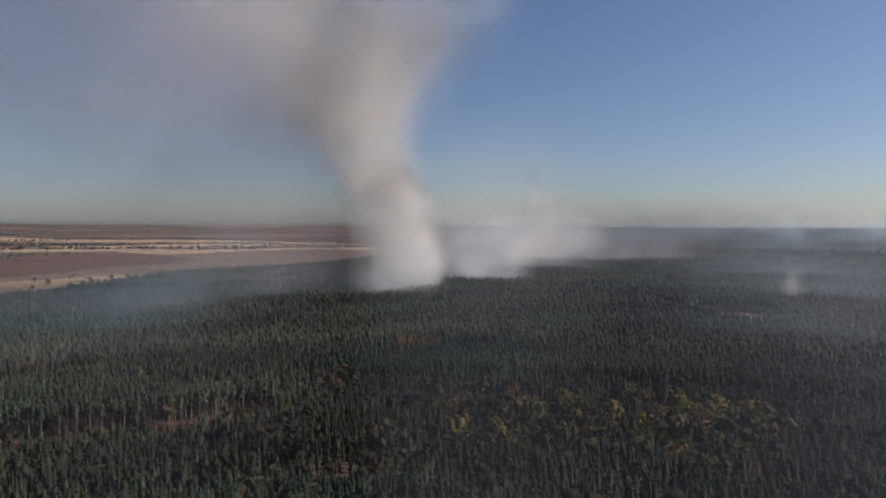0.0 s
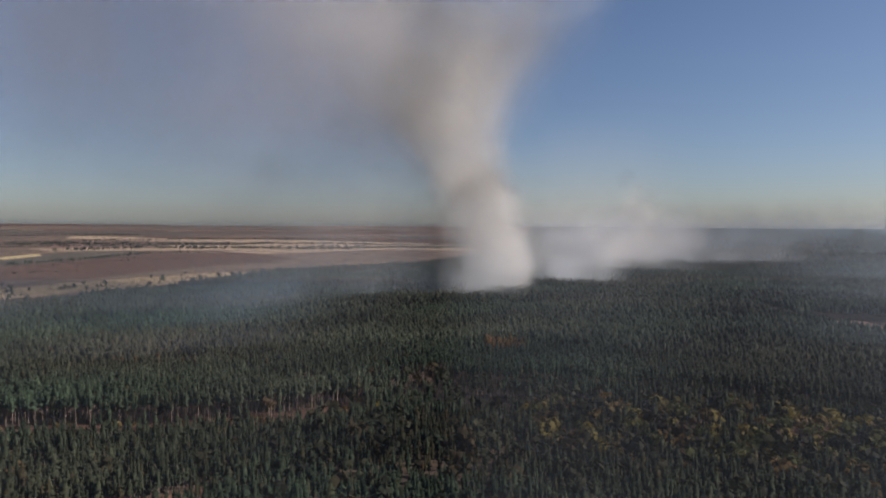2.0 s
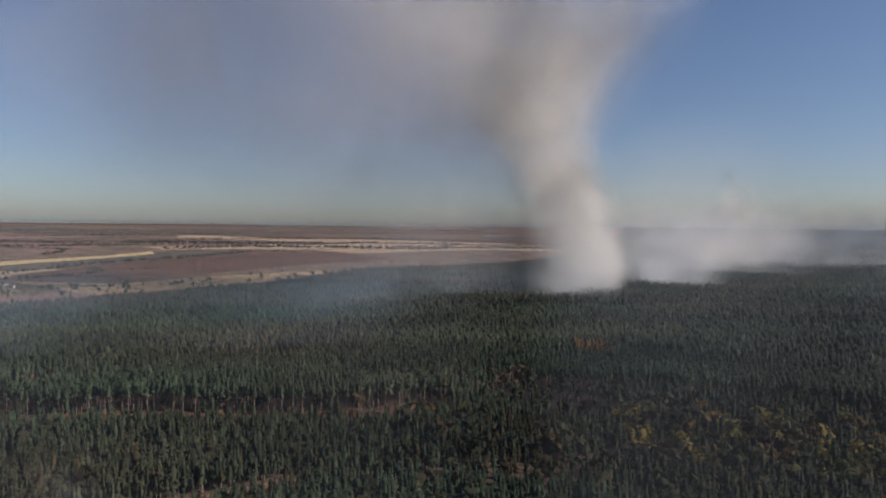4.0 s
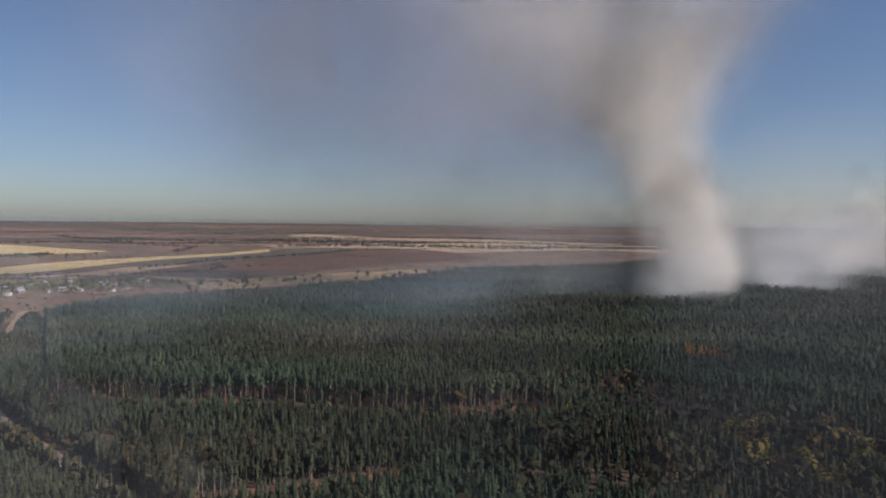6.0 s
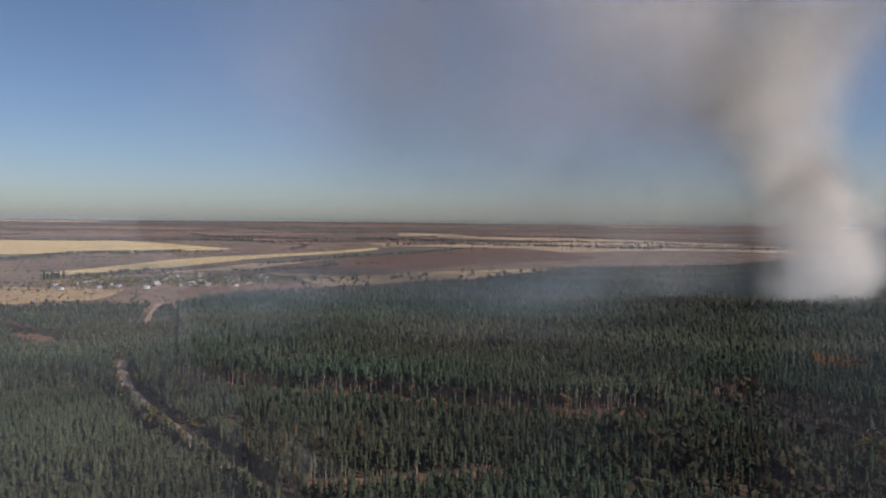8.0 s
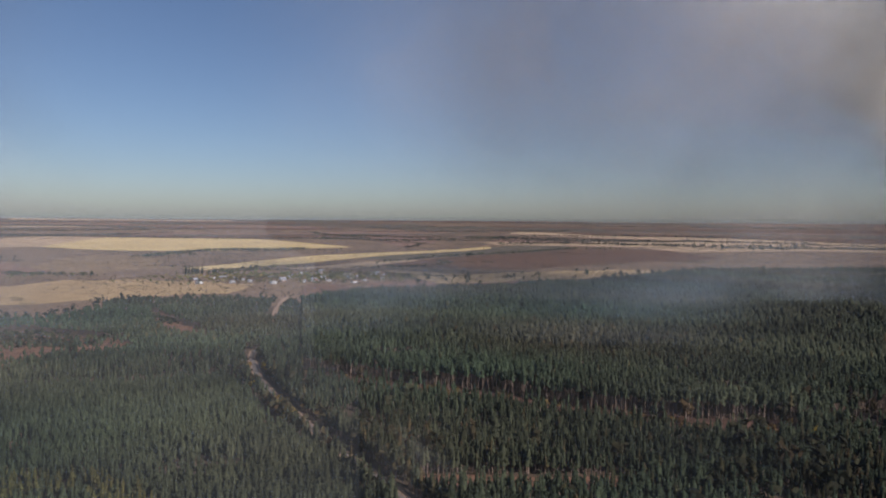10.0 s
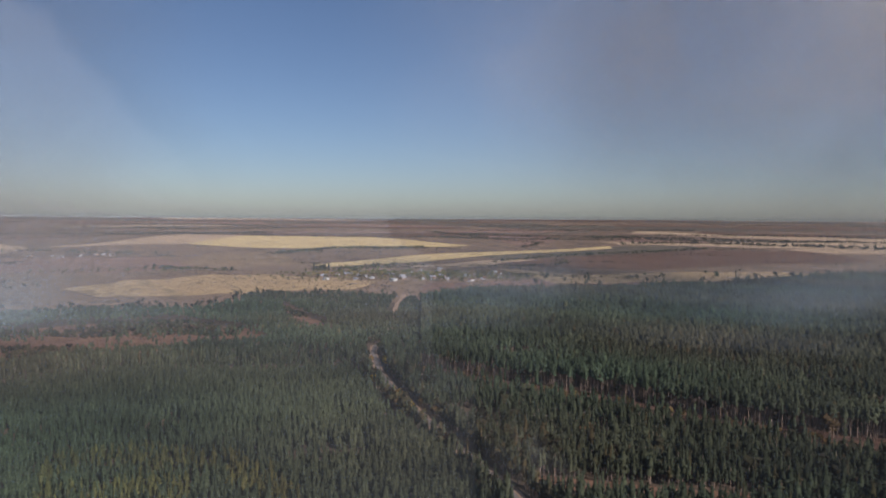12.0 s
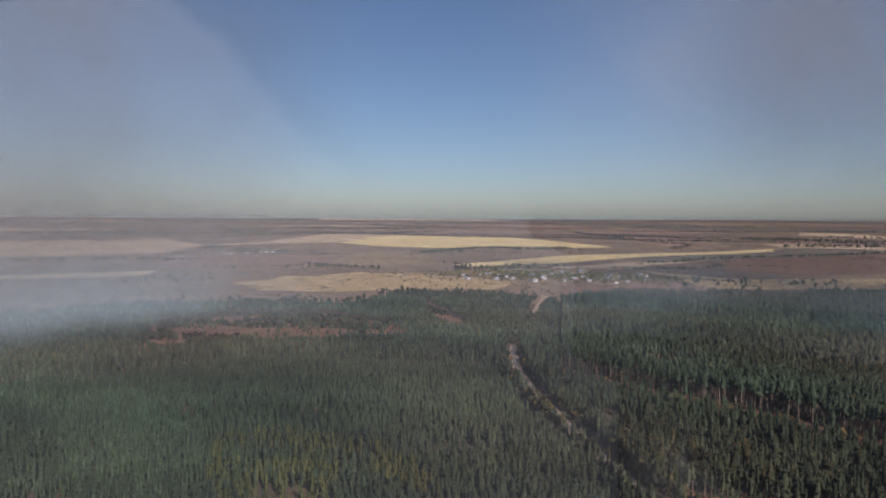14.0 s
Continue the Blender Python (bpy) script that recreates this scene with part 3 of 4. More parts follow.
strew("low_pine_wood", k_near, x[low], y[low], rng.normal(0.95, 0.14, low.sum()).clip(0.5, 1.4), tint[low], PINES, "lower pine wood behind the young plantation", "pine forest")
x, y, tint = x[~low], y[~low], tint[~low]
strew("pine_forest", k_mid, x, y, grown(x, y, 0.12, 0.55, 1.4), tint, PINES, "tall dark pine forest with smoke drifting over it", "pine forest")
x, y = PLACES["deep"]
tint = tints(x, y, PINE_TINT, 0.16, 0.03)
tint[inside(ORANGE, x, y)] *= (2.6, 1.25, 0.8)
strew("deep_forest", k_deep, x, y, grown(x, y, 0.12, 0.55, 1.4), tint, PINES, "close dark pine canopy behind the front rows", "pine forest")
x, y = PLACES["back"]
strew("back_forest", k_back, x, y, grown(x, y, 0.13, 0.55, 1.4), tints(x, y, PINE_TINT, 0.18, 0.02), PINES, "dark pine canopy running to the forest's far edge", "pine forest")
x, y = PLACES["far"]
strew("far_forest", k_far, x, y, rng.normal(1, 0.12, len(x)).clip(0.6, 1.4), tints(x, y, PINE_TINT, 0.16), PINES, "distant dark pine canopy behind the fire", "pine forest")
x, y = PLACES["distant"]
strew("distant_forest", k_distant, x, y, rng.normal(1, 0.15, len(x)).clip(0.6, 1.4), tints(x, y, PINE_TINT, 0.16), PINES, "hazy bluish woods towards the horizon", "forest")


def tree(name, crown, trunk, leaf, wood, label, category, group, colour=(1, 1, 1)):
    base = new(name)
    tagged(base, label, category, group)
    part("crown", mesh_from("crown", *crown, (leaf,), tint=np.tile(colour, (len(crown[0]), 1))), base)
    part("trunk", mesh_from("trunk", *trunk, (wood,), smooth=True), base)
    return base


def planted(x, y, scale, turn):
    return Matrix.Translation((x, y, float(height(x, y)))) @ Matrix.Rotation(turn, 4, "Z") @ Matrix.Scale(scale, 4)


def plant(protos, xs, ys, spread=0.12):
    """Sets out copies of a few trees; the first ones stand themselves."""
    for i, (px, py) in enumerate(zip(xs, ys)):
        m = planted(px, py, float(np.clip(rng.normal(1, spread), 0.6, 1.4)), rng.uniform(0, 6.28))
        ob = protos[i % len(protos)]
        if i < len(protos):
            ob.matrix_basis = m
        else:
            copy_thing(ob, Matrix.Translation(m.translation)).matrix_basis = m


plant([tree("young_pine", crown(40, 1.45, 0.9, 8.6 + 0.4 * i, 0.5, 120 + i), stem(8.0, 0.13, 6, i), M_PINE, M_BARK, "young green pine in a dense plantation", "pine tree", "young pines of the plantation", (0.95, 1.12, 1.0)) for i in range(5)], *young_first)
plant([tree("pine_tree", crown(46, 1.8, 4.4, 11.0 + 0.5 * i, 0.55, 130 + i), stem(10.0, 0.2, 7, i), M_PINE, M_BARK, "dark green pine with a bare reddish trunk", "pine tree", "pines of the near stand") for i in range(6)], *near_first)

# ---------- autumn trees, burnt trunks, shrubs ----------
x, y = lattice((-20, 225, 180, 385), 8.8, 0.5, 15)
ok = inside(AUTUMN, x, y)
x, y = x[ok], y[ok]
SHADES = [("yellow", (1.25, 1.1, 0.65)), ("olive", (0.7, 0.76, 0.58)), ("dull orange", (1.05, 0.74, 0.52)), ("olive", (0.6, 0.72, 0.55)), ("olive", (0.8, 0.85, 0.6)), ("russet", (0.85, 0.68, 0.55)), ("dark green", (0.5, 0.62, 0.5)), ("yellowish", (1.1, 1.0, 0.6)), ("bare brown", (0.7, 0.6, 0.55))]
autumn = [tree("autumn_tree", tufts(60, 3.1 + 0.2 * i, 3.0, 5.4, 1.1, 150 + i), stem(5.0, 0.2, 6, i), M_LEAF, M_BARK, shade + " broadleaved tree in autumn leaf among pines", "tree", "autumn trees in the mixed wood", colour) for i, (shade, colour) in enumerate(SHADES)]
plant(autumn, x, y, 0.2)
lane_side = [(-286, 174), (-280, 172), (-293, 176), (-274, 170), (-267, 168), (-300, 178), (-340, 189), (-384, 207), (-366, 213), (-375, 217)]
golden = [tree("golden_bush", tufts(60, 3.0, 2.8, 3.9, 1.05, 170 + i), stem(3.6, 0.12, 5, i), M_LEAF, M_BARK, shade + " autumn bush at the lane's edge", "bush", "bushes along the lane", colour) for i, (shade, colour) in enumerate([("yellow", (2.5, 2.0, 0.7)), ("brown", (1.5, 1.05, 0.6)), ("straw-coloured", (1.9, 1.4, 0.8))])]
plant(golden, [p[0] for p in lane_side], [p[1] for p in lane_side])
pale = [tree("yellow_tree", tufts(50, 2.2, 2.8, 8.0, 0.9, 180), stem(7.0, 0.16, 6, 3), M_LEAF, M_BARK, "pale yellow birch standing above scorched pines", "tree", "", (2.6, 2.2, 0.9))]
plant(pale, [-77], [318])

x, y = lattice((-100, 310, 45, 400), 5.0, 0.45, 12)
ok = inside(BURN, x, y)
stems = [(*stem(11.0 + i, 0.22, 4, i, 0.06), ) for i in range(5)]
strew("charred_trunks", [(v, t, np.zeros(len(t), int)) for v, t in stems], x[ok], y[ok], rng.uniform(0.7, 1.2, ok.sum()), np.ones((ok.sum(), 3)), (M_CHAR,), "blackened bare trunks on burnt ground", "dead trees")

x, y = lattice((-700, -80, -440, 260), 5.5, 0.48, 0)
ok = (inside(HEATH, x, y) & (clump_noise(x, y, 0.05) > -0.1)) | (inside(OPENING, x, y) & (clump_noise(x, y, 0.06) > -0.1)) & (near_line(TRACK, x, y) > 5)
strew("heath_shrubs", k_bush, x[ok], y[ok], rng.uniform(0.7, 1.9, ok.sum()), tints(x[ok], y[ok], (1.0, 0.95, 0.8), 0.25), (M_SHRUB, M_BARK), "dark shrubs dotting the rusty clearing", "shrubs")
x, y = lattice((-380, 200, -80, 350), 4.0, 0.48, 0)
ok = (near_line(GAP, x, y) < 20) & (rng.random(len(x)) < 0.32)
strew("edge_shrubs", k_bush, x[ok], y[ok], rng.uniform(0.5, 1.4, ok.sum()), tints(x[ok], y[ok], (1.9, 1.25, 0.75), 0.3), (M_SHRUB, M_BARK), "russet and straw-coloured shrubs along a stand's edge", "shrubs")
x, y = lattice((-450, 120, -100, 250), 3.2, 0.48, 0)
d = near_line(LANE, x, y)
ok = (d > 5.5) & (d < 12) & ~inside(PLANTATION, x, y) & (rng.random(len(x)) < 0.4)
strew("lane_shrubs", k_broad, x[ok], y[ok], rng.uniform(0.5, 1.1, ok.sum()), tints(x[ok], y[ok], (1.0, 0.95, 0.75), 0.25, 0.15), (M_SHRUB, M_BARK), "dark broadleaved thicket lining the forest lane", "thicket")

# ---------- scrub, hedges and woods on the plain ----------
def along(line, gap, wander):
    xs, ys = [], []
    for (x0, y0), (x1, y1) in zip(line[:-1], line[1:]):
        k = max(1, int(math.hypot(x1 - x0, y1 - y0) / gap))
        u = (np.arange(k) + rng.random(k)) / k
        xs.append(x0 + (x1 - x0) * u + rng.normal(0, wander, k))
        ys.append(y0 + (y1 - y0) * u + rng.normal(0, wander, k))
    return np.concatenate(xs), np.concatenate(ys)


def hedge(line, gap, wander, size, label, tone=(0.9, 0.95, 0.85), keep=0.9, kits=k_broad):
    x, y = along(line, gap, wander)
    ok = rng.random(len(x)) < keep
    x, y = x[ok], y[ok]
    strew("tree_belt", kits, x, y, rng.uniform(0.6, 1.2, len(x)) * size, tints(x, y, tone, 0.2), (M_SHRUB, M_BARK), label, "tree belt")


hedge([(-2100, 1450), (-1900, 1500), (-1640, 1560), (-1540, 1400)], 4.5, 8, 0.9, "dark hedge beside a pinkish field")
hedge([(-2540, 1700), (-2300, 1640), (-1960, 1570)], 5, 12, 1.0, "dark hedge between harrowed fields")
hedge([(-1130, 930), (-1150, 1216), (-1130, 1740), (-1000, 1850)], 4.5, 7, 0.85, "green hedge along a ploughed field", (1.0, 1.05, 0.8))
hedge([(-1060, 820), (-1010, 900), (-985, 1000), (-1080, 1100)], 4.5, 8, 0.75, "green hedge along a grassy strip", (1.2, 1.15, 0.8))
hedge([(-1400, 1700), (-1250, 1950), (-1000, 2080), (-600, 2060)], 4, 16, 1.1, "dark wooded gully between fields")
hedge([(-1180, 2000), (-950, 2170), (-600, 2250)], 5, 12, 1.0, "dark tree belt between pale strips")
hedge([(-1750, 1900), (-1700, 2300), (-1400, 2600), (-900, 2700)], 6, 14, 1.1, "dark tree belt on the plain")
hedge([(-1600, 590), (-1690, 780), (-1700, 880), (-1620, 985), (-1650, 1070)], 1.2, 14, 0.9, "dark scrub below the straw field", (0.85, 0.95, 0.75))
hedge([(-1335, 239), (-1250, 300), (-1190, 364)], 3.5, 12, 0.9, "olive scrub on dry grassland", (1.2, 1.2, 0.8))
hedge([(-1104, 523), (-1150, 610), (-1165, 725)], 2.6, 22, 1.0, "olive thicket behind the village", (1.3, 1.3, 0.8))
hedge([(-1560, 700), (-1600, 980), (-1560, 1200)], 12, 26, 1.0, "scattered scrub on dry grassland", keep=0.6)
hedge([(-1650, -350), (-1600, -100), (-1560, 60)], 4, 18, 1.0, "dark scrub below a pale field")
hedge([(-1900, 60), (-1800, 200), (-1750, 330)], 5, 30, 1.0, "scrub and trees round a far hamlet")
hedge([(-1330, 60), (-1290, 180), (-1260, 300)], 5, 16, 0.8, "olive scrub on the steppe", (1.3, 1.25, 0.8))
hedge([(-700, 700), (-690, 900), (-640, 1100), (-560, 1300)], 14, 30, 1.0, "bushes dotting the grassland by the forest", keep=0.7)
hedge([(-900, 640), (-800, 740), (-740, 850)], 11, 30, 1.0, "bushes below the village", (1.1, 1.0, 0.75), 0.7)
k_poplar = [kit(boughs(3, 5, 15.0 + i, 1.0, 1.7, 600 + i, 6)) for i in range(4)]
hedge([(-1150, 495), (-1136, 526)], 1.3, 2.5, 1.0, "clump of tall dark poplars by the village", (0.55, 0.6, 0.55), 1.0, k_poplar)
for k in range(26):
    a, r = radians(rng.uniform(4, 108)), rng.uniform(2300, 4500)
    cx, cy, turn, ln = -math.sin(a) * r, math.cos(a) * r, a + rng.uniform(-0.35, 0.35), rng.uniform(300, 900)
    hedge([(cx - math.cos(turn) * ln, cy - math.sin(turn) * ln), (cx + math.cos(turn) * ln, cy + math.sin(turn) * ln)], 5, 4, 1.2, "thin dark tree belt on the far plain", (0.6, 0.65, 0.62), 0.95, k_speck)
x, y = lattice((-1600, -500, -480, 1500), 21, 0.5, 0)
ok = ~inside(FOREST, x, y) & (np.hypot(x, y) > 700) & (clump_noise(x, y, 0.012) > 0.0) & (azimuth(x, y) < 112)
strew("steppe_shrubs", k_bush, x[ok], y[ok], rng.uniform(0.3, 1.0, ok.sum()), tints(x[ok], y[ok], (0.9, 0.85, 0.7), 0.25), (M_SHRUB, M_BARK), "dark bushes scattered over the dry steppe", "shrubs")
x, y = along([(-780, -60), (-772, 66), (-752, 125), (-705, 180), (-755, 230), (-805, 262), (-775, 325), (-722, 382), (-640, 408), (-650, 530), (-575, 610), (-560, 720)], 1.6, 22)
ok = near_line(TRACK, x, y) > 7
strew("forest_edge_trees", k_broad, x[ok], y[ok], rng.uniform(0.25, 0.9, ok.sum()) ** 1.2, tints(x[ok], y[ok], (0.6, 0.65, 0.55), 0.2), (M_SHRUB, M_BARK), "uneven dark trees along the forest's edge", "trees")

for k in range(22):
    a, r = radians(rng.uniform(14, 98)), rng.uniform(1080, 1950)
    cx, cy, turn, ln = -math.sin(a) * r, math.cos(a) * r, a + rng.uniform(-0.5, 0.5), rng.uniform(40, 150)
    if not inside(FOREST, np.array([cx]), np.array([cy]))[0]:
        hedge([(cx - math.cos(turn) * ln, cy - math.sin(turn) * ln), (cx + math.cos(turn) * ln, cy + math.sin(turn) * ln)], 4, 8, 1.1, "ragged line of scrub across the dry grassland", (1.0, 0.95, 0.7), 0.75, k_bush)

# far strip fields, long and narrow
for k in range(46):
    a, r = radians(rng.uniform(6, 112)), 2350 + 2500 * (k / 46) ** 0.9
    cx, cy, turn = -math.sin(a) * r, math.cos(a) * r, a + rng.uniform(-0.3, 0.3)
    ln, wd = rng.uniform(250, 1000), rng.uniform(40, 110) * r / 2600
    ex, ey = math.cos(turn) * ln, math.sin(turn) * ln
    nx, ny = -math.sin(turn) * wd, math.cos(turn) * wd
    mat, label = [(M_PALE, "pale stubble field on the far plain"), (M_GREY, "grey fallow field on the far plain"), (M_PLOUGH, "dark ploughed field on the far plain"), (M_PINK, "pinkish harrowed field on the far plain")][[0, 1, 2, 1, 3, 1, 2][k % 7]]
    patch("far_field", [(cx - ex - nx, cy - ey - ny), (cx + ex - nx, cy + ey - ny), (cx + ex * 0.9 + nx, cy + ey * 0.9 + ny), (cx - ex * 1.1 + nx, cy - ey * 1.1 + ny)], mat, label, 0.8 + 0.05 * k, 12, cell=160)

# ---------- village ----------
def plain_mat(name, colour, second, scale):
    m, n, l, b = material(name, 0.8)
    l.new(ramp(n, l, add_noise(n, l, scale, 4, 0.7), [(0.3, colour), (0.7, second)]), b.inputs["Base Color"])
    return m


M_WALL = plain_mat("limewash", (0.58, 0.56, 0.52), (0.76, 0.74, 0.70), 0.6)
M_BRICK = plain_mat("brickwork", (0.36, 0.24, 0.18), (0.46, 0.33, 0.25), 0.8)
M_SLATE = plain_mat("grey_roofing", (0.30, 0.30, 0.30), (0.48, 0.47, 0.46), 0.5)
M_RUSTY = plain_mat("rusty_roofing", (0.24, 0.12, 0.08), (0.34, 0.19, 0.13), 0.5)
M_PANE = plain_mat("dark_window", (0.02, 0.025, 0.03), (0.04, 0.045, 0.05), 0.5)


def block(x0, y0, z0, x1, y1, z1):
    v = [(x, y, z) for x in (x0, x1) for y in (y0, y1) for z in (z0, z1)]
    return np.array(v), np.array([(0, 1, 3, 2), (4, 6, 7, 5), (0, 4, 5, 1), (2, 3, 7, 6), (0, 2, 6, 4), (1, 5, 7, 3)])


def house(length, width, eaves, ridge, wall, roof, label):
    base = tagged(new("house"), label, "house", "houses of the village")
    a, b = length / 2, width / 2
    v = [(-a, -b, 0), (a, -b, 0), (a, b, 0), (-a, b, 0), (-a, -b, eaves), (a, -b, eaves), (a, b, eaves), (-a, b, eaves), (-a, 0, ridge - 0.15), (a, 0, ridge - 0.15)]
    f = [(0, 1, 5), (0, 5, 4), (1, 2, 6), (1, 6, 5), (2, 3, 7), (2, 7, 6), (3, 0, 4), (3, 4, 7), (5, 6, 9), (7, 4, 8)]
    part("wall", mesh_from("wall", v, f, (wall,)), base)
    o, t = 0.5, 0.2
    rv = [(s * (a + o), y, z + k) for k in (0, t) for s in (-1, 1) for y, z in ((-b - o, eaves - 0.35), (0, ridge), (b + o, eaves - 0.35))]
    rf = [(6, 9, 10, 7), (7, 10, 11, 8), (1, 4, 3, 0), (2, 5, 4, 1), (0, 3, 9, 6), (8, 11, 5, 2), (6, 7, 1, 0), (7, 8, 2, 1), (3, 4, 10, 9), (4, 5, 11, 10)]
    rp = part("roof", mesh_from("roof", rv, rf, (roof,)), base)
    part("chimney", mesh_from("chimney", *block(a * 0.3, -0.9, ridge - 0.8, a * 0.3 + 0.6, -0.3, ridge + 0.9), (M_BRICK,)), rp)
    for sx in (-0.5, 0.5):
        part("window", mesh_from("window", *block(a * sx - 0.6, -b - 0.04, 1.0, a * sx + 0.6, -b + 0.05, 2.2), (M_PANE,)), base)
        part("window", mesh_from("window", *block(a - 0.05, b * sx - 0.5, 1.0, a + 0.04, b * sx + 0.5, 2.2), (M_PANE,)), base)
    part("door", mesh_from("door", *block(-0.5, -b - 0.05, 0.0, 0.5, -b + 0.05, 2.05), (M_RUSTY,)), base)
    return base


homes = [house(9.5, 7, 2.8, 4.8, M_WALL, M_SLATE, "low whitewashed village house with a grey roof"), house(8, 6, 2.7, 4.6, M_WALL, M_RUSTY, "small whitewashed house with a rusty roof"),
         house(11, 7, 3.0, 5.2, M_BRICK, M_SLATE, "long brick house with a pale grey roof"), house(6.5, 5, 2.4, 3.9, M_WALL, M_SLATE, "small white outbuilding among trees")]
spots = []
while len(spots) < 34:
    u = rng.random()
    px, py = -1010 + 140 * u + rng.normal(0, 44), 480 + 230 * u + rng.normal(0, 44)
    if all(math.hypot(px - qx, py - qy) > 19 for qx, qy in spots):
        spots.append((px, py))
spots += [(-1730 + rng.normal(0, 40), 150 + rng.normal(0, 50)) for _ in range(7)] + [(-905, 760), (-1040, 720), (-890, 690)]
for i, (px, py) in enumerate(spots):
    m = pose(px, py, float(height(px, py)) - 0.05, 0, 0, float(rng.normal(115, 16) + 90 * (rng.random() < 0.3)))
    if i < len(homes):
        homes[i].matrix_basis = m
    else:
        copy_thing(homes[i % len(homes)], m)
u = rng.random(1300)
x, y = -1050 + 200 * u + rng.normal(0, 48, 1300), 470 + 270 * u + rng.normal(0, 48, 1300)
sx, sy = np.array(spots).T
ok = (np.hypot(x[:, None] - sx, y[:, None] - sy).min(1) > 7) & ~inside([(-730, 470), (-705, 535), (-800, 605), (-840, 558)], x, y)
strew("village_trees", k_broad, x[ok], y[ok], rng.uniform(0.25, 0.75, ok.sum()), tints(x[ok], y[ok], (1.6, 1.55, 0.85), 0.35, 0.15), (M_SHRUB, M_BARK), "olive garden trees between the village houses", "trees")


# ---------- smoke ----------
def smoke(name, blobs, mat, label, boxed=False, toss=0.2):
    """Drifting smoke of thin six-sided wisps. blobs: centre x, y, z; spread x, y, z; wisps; wisp radius; thickness."""
    P, R, K = [], [], []
    for x, y, z, sx, sy, sz, count, rad, th in blobs:
        way = rng.uniform(-1, 1, (count, 3)) if boxed else rng.normal(0, 0.55, (count, 3)).clip(-1.2, 1.2)
        P.append(way * (sx, sy, sz) + (x, y, z))
        R.append(rng.uniform(0.7, 1.3, count) * rad)
        K.append(rng.uniform(0.7, 1.2, count) * th)
    P, R, K = np.concatenate(P), np.concatenate(R), np.concatenate(K)
    P[:, 2] = np.maximum(P[:, 2], height(P[:, 0], P[:, 1]) + 6)
    nrm = np.cross(rng.normal(0, 1, (len(P), 3)), np.array(sun_way))  # sheets drawn out along the light, so that it sinks in
    nrm = nrm / np.linalg.norm(nrm, axis=1)[:, None] + rng.normal(0, toss, (len(P), 3))
    nrm /= np.linalg.norm(nrm, axis=1)[:, None]
    a = np.cross(nrm, rng.normal(0, 1, (len(P), 3)))
    a /= np.linalg.norm(a, axis=1)[:, None]
    b = np.cross(nrm, a)
    t = np.arange(6) * math.pi / 3
    V = P[:, None] + R[:, None, None] * (a[:, None] * np.cos(t)[None, :, None] + b[:, None] * np.sin(t)[None, :, None])
    Q = np.arange(len(P) * 6).reshape(-1, 6)
    uv = np.tile(np.c_[0.5 + 0.5 * np.cos(t), 0.5 + 0.5 * np.sin(t)], (len(P), 1))
    me = mesh_from(name, V.reshape(-1, 3), Q, (mat,), uv=uv, thick=np.repeat(K, 6))
    return tagged(new(name, me), label, "smoke", kind="stuff")


def curtain(name, layers, mat, label):
    """Smoke or haze hanging in wide curved sheets. layers: distance; bearing from, to; foot, top; fade at foot, top, first and last end; thickness."""
    V, Q, K = [], [], []
    count = 0
    for r, a0, a1, z0, z1, fz0, fz1, fa0, fa1, th in layers:
        na, nz = max(10, int((a1 - a0) / 4)), 14
        ua, uz = np.meshgrid(np.linspace(0, 1, na + 1), np.linspace(0, 1, nz + 1))
        a = np.radians(a0 + (a1 - a0) * ua)
        rr = r * (1 + 0.03 * np.sin(a * 9))
        x, y = -np.sin(a) * rr, np.cos(a) * rr
        z = height(x, y) + z0 + (z1 - z0) * uz
        ease = lambda q, w: np.ones_like(q) if w == 0 else (lambda c: c * c * (3 - 2 * c))(np.clip(q / w, 0, 1))
        k = th * ease(uz, fz0) * ease(1 - uz, fz1) * ease(ua, fa0) * ease(1 - ua, fa1)
        V.append(np.stack([x, y, z], -1).reshape(-1, 3))
        i = (np.arange(nz)[:, None] * (na + 1) + np.arange(na)).ravel() + count
        Q.append(np.c_[i, i + 1, i + na + 2, i + na + 1])
        K.append(k.ravel())
        count += (na + 1) * (nz + 1)
    me = mesh_from(name, np.concatenate(V), np.concatenate(Q), (mat,), thick=np.concatenate(K), smooth=True)
    return tagged(new(name, me), label, "smoke", kind="stuff")


S_COLUMN = smoke_stuff("dense_smoke", (0.98, 0.95, 0.87), 0.27, 0.011, 0.34, 0.62, 0.4)
S_ROLL = smoke_stuff("rolling_smoke", (0.84, 0.88, 0.90), 1.0, 0.013, 0.38, 0.66, 0.3, True)
S_VEIL = smoke_stuff("thin_smoke", (0.80, 0.77, 0.74), 1.0, 0.0035, 0.33, 0.66, 0.5, True)
# smoke dimmed by other smoke: its shade is put into this dark grey
S_SHADED = smoke_stuff("shaded_smoke", (0.21, 0.215, 0.225), 1.0, 0.0035, 0.33, 0.66, 0.35, True)
S_MIST = smoke_stuff("forest_mist", (0.36, 0.44, 0.50), 1.0, 0.006, 0.33, 0.66, 0.2, True)
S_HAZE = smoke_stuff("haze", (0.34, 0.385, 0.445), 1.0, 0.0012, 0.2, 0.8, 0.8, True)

# the column: its middle line with the reach to its ragged lee side and to its sharp lit side, from the fire upwards
AXIS = [(12, -24, 52, 26), (40, -36, 62, 40), (68, -52, 60, 52), (116, -74, 76, 72), (164, -90, 86, 66), (220, -104, 106, 68), (276, -108, 160, 84), (332, -104, 250, 128), (388, -98, 340, 196), (450, -80, 390, 215), (530, -40, 400, 230)]


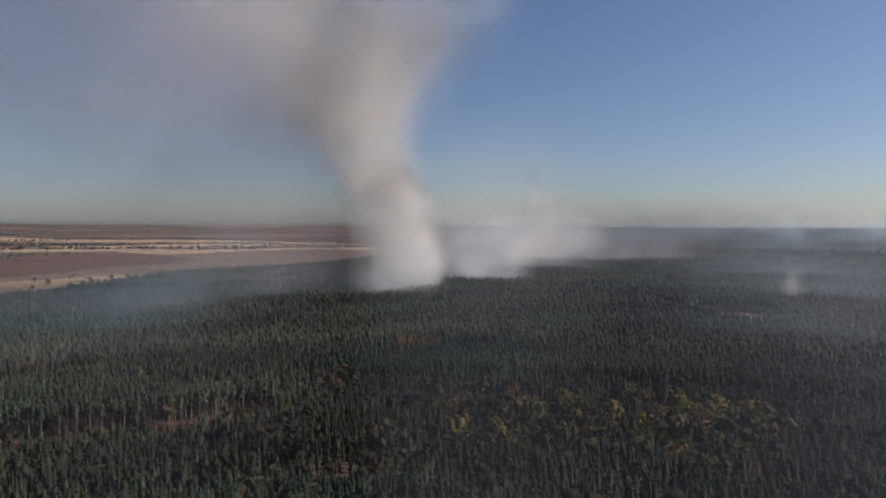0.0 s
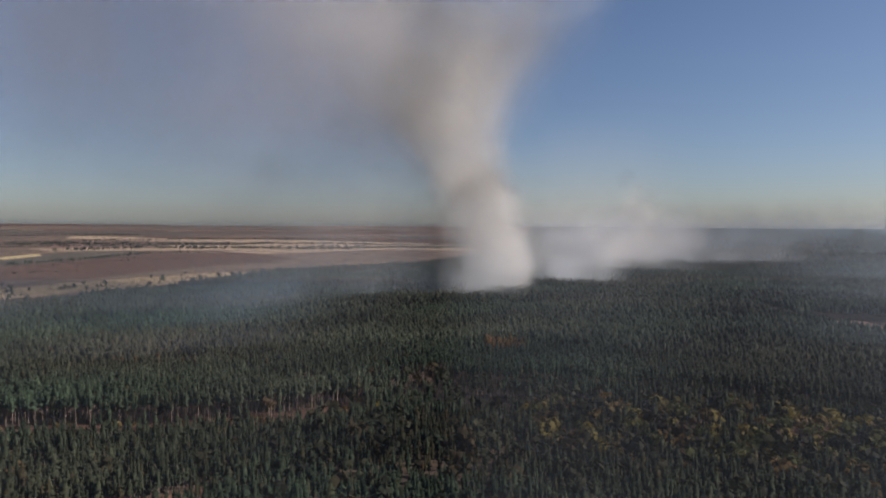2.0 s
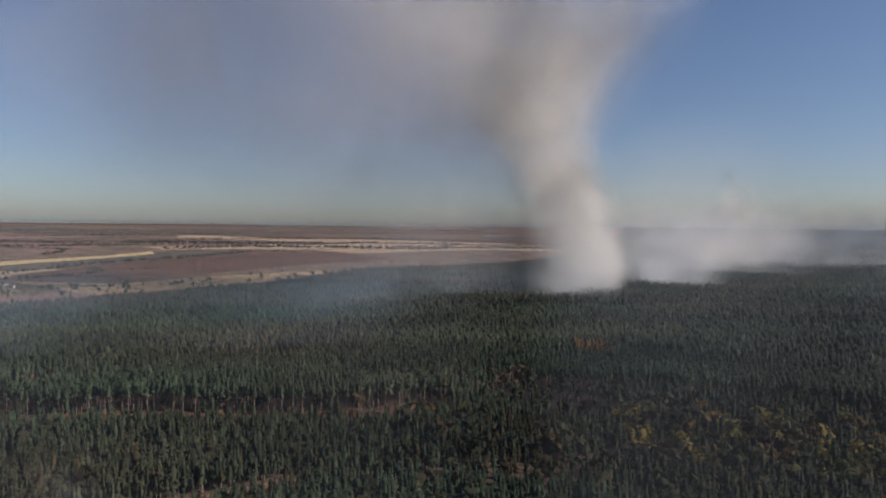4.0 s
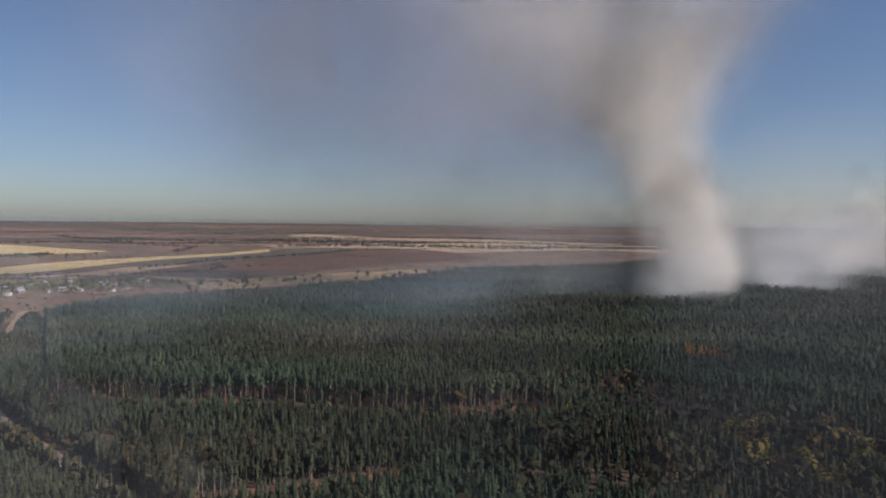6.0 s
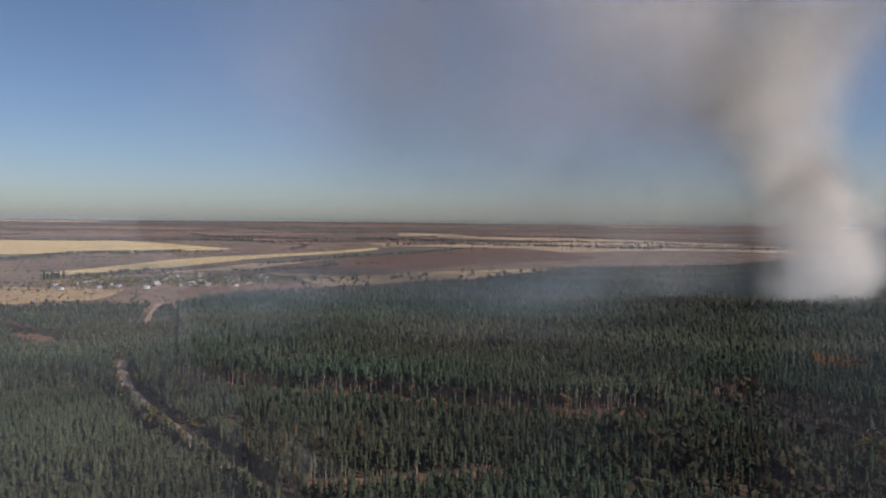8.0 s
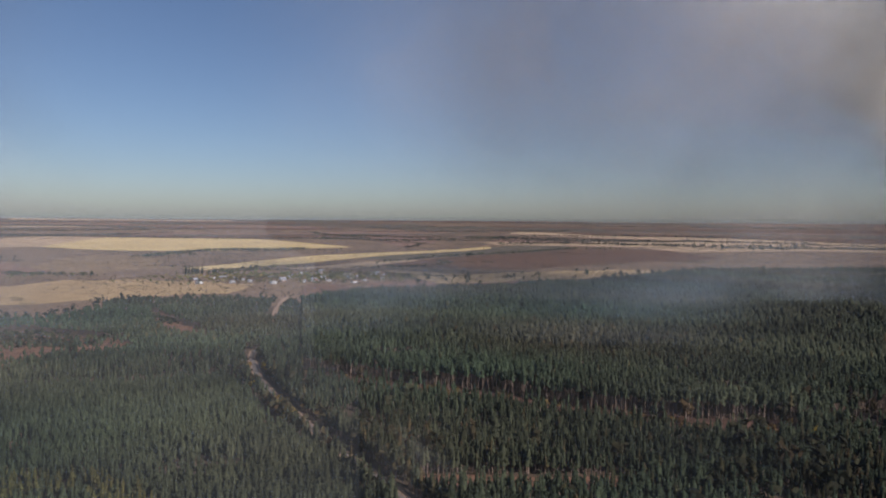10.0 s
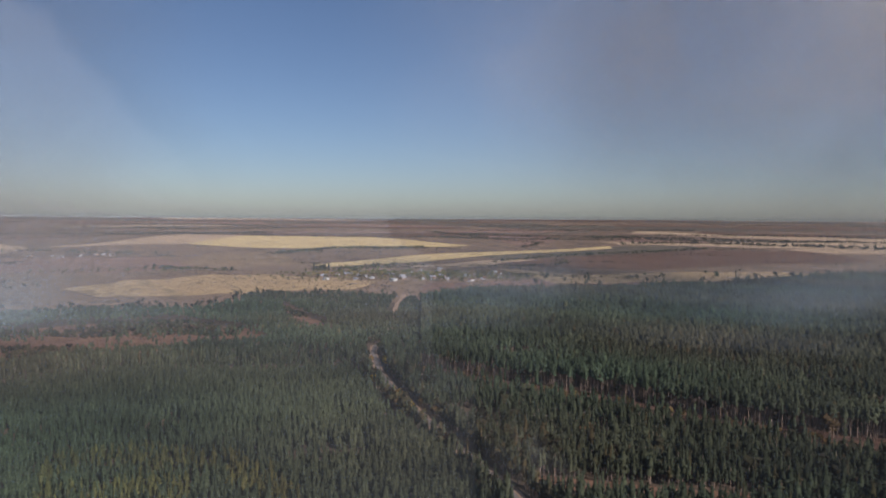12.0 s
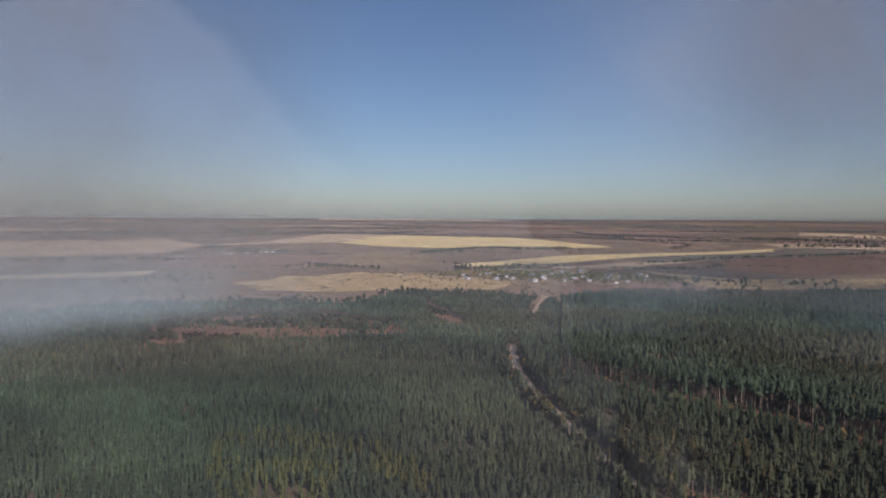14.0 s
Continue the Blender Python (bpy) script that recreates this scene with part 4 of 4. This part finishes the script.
def column_wisps(count):
    z, mid, lee, lit = np.array(AXIS, float).T
    out = []
    for k in range(count):
        h = 8 + 520 * ((k + rng.random()) / count) ** 1.15
        c, a, b = (float(np.interp(h, z, q)) for q in (mid, lee, lit))
        rad = min((a + b) * rng.uniform(0.26, 0.46), 120)
        u = rng.beta(1.25, 1.1)
        px = c - a + rad * 0.4 + (a + b - rad * 0.95) * u
        out.append((px, 915 + 0.03 * h + rng.normal(0, 0.25) * (a + b) * 0.6, h, 1, 1, 1, 1, rad, (0.2 + 0.8 * u) * (0.7 if h < 190 else 0.7 - 0.34 * min(1, (h - 190) / 110)) * (1.0 if h < 370 else 1.0 - 0.85 * (h - 370) / 160)))
    return out


smoke("smoke_column", column_wisps(780), S_COLUMN, "thick pale smoke column rising from the burning forest", toss=0.3)
curtain("ground_smoke", [(782 + 18 * k, 0.5 - 0.2 * k, 27 - 0.6 * k, 2, 100 + 40 * k, 0.1, 0.95, 0.18, 0.75, 0.22) for k in range(5)] + [(1070 + 16 * k, -8.5, 3, 2, 120 + 20 * k, 0.08, 0.95, 0.3, 0.2, 0.21) for k in range(4)],
    S_ROLL, "pale bluish smoke rolling off the burning forest floor")
smoke("smoke_plume", [
    (236, 1500, 135, 46, 40, 62, 60, 44, 0.36), (262, 1480, 70, 80, 60, 36, 60, 58, 0.34), (130, 1340, 50, 120, 90, 32, 72, 57, 0.36),
    (366, 1760, 60, 100, 60, 42, 50, 67, 0.25), (430, 780, 28, 12, 12, 20, 18, 18, 0.20)], S_COLUMN, "second pale smoke plume along the fire front", toss=0.25)
curtain("smoke_front", [(1420 + 20 * k, -16, 0, 2, 190, 0.05, 0.95, 0.5, 0.3, 0.18) for k in range(2)] + [(1640 + 40 * k, -20 - 2 * k, -4, 2, 150, 0.05, 0.95, 0.5, 0.3, 0.2) for k in range(5)], S_ROLL, "bluish white smoke along a far fire front")
curtain("smoke_veil", [(980 + 22 * k, 3, 44 + 4 * k, 14 * k, 700, 0.45, 0.4, 0.2, 0.55, 0.21) for k in range(7)] + [(1500, -18, 6, 20, 420, 0.2, 0.8, 0.5, 0.4, 0.2)], S_VEIL, "thin grey-brown smoke veil spreading across the sky")
curtain("drifting_smoke", [(620, 72, 130, 6, 420, 0.1, 0.3, 0.5, 0.2, 0.2), (700, 76, 134, 4, 520, 0.1, 0.2, 0.5, 0.2, 0.22), (760, 70, 130, 0, 560, 0.2, 0.1, 0.5, 0.2, 0.22), (800, 72, 130, 0, 560, 0.2, 0.1, 0.5, 0.2, 0.22), (1290, 62, 130, 0, 640, 0.1, 0.3, 0.5, 0.1, 0.22)], S_SHADED, "thin shaded-grey smoke drifting before the blue sky")
curtain("smoke_bank", [(480, 16, 62, 6, 70, 0.2, 0.7, 0.4, 0.5, 0.18), (600, 12, 66, 8, 70, 0.2, 0.7, 0.3, 0.4, 0.21), (680, 10, 64, 8, 80, 0.2, 0.7, 0.3, 0.4, 0.21), (740, 6, 60, 8, 90, 0.2, 0.7, 0.3, 0.4, 0.22), (520, 70, 125, 6, 90, 0.2, 0.8, 0.5, 0.2, 0.22), (560, 71, 125, 6, 90, 0.2, 0.8, 0.5, 0.2, 0.21), (600, 72, 125, 6, 90, 0.2, 0.8, 0.5, 0.2, 0.21),
    (560, -42, -14, 8, 70, 0.2, 0.8, 0.4, 0.5, 0.07), (900, -42, -12, 8, 80, 0.2, 0.8, 0.3, 0.5, 0.13), (1300, -42, -14, 8, 90, 0.2, 0.8, 0.3, 0.5, 0.2)] + [(2300 + 400 * k, -48, 4 + k, 0, 150 + 20 * k, 0, 0.95, 0.2, 0.3, 0.21) for k in range(6)], S_MIST, "bluish smoke lying low over the treetops")
smoke("smoke_wisp", [(-172, 160, 10, 14, 10, 7, 14, 11, 0.15)], S_COLUMN, "small wisp of smoke beside the forest lane")
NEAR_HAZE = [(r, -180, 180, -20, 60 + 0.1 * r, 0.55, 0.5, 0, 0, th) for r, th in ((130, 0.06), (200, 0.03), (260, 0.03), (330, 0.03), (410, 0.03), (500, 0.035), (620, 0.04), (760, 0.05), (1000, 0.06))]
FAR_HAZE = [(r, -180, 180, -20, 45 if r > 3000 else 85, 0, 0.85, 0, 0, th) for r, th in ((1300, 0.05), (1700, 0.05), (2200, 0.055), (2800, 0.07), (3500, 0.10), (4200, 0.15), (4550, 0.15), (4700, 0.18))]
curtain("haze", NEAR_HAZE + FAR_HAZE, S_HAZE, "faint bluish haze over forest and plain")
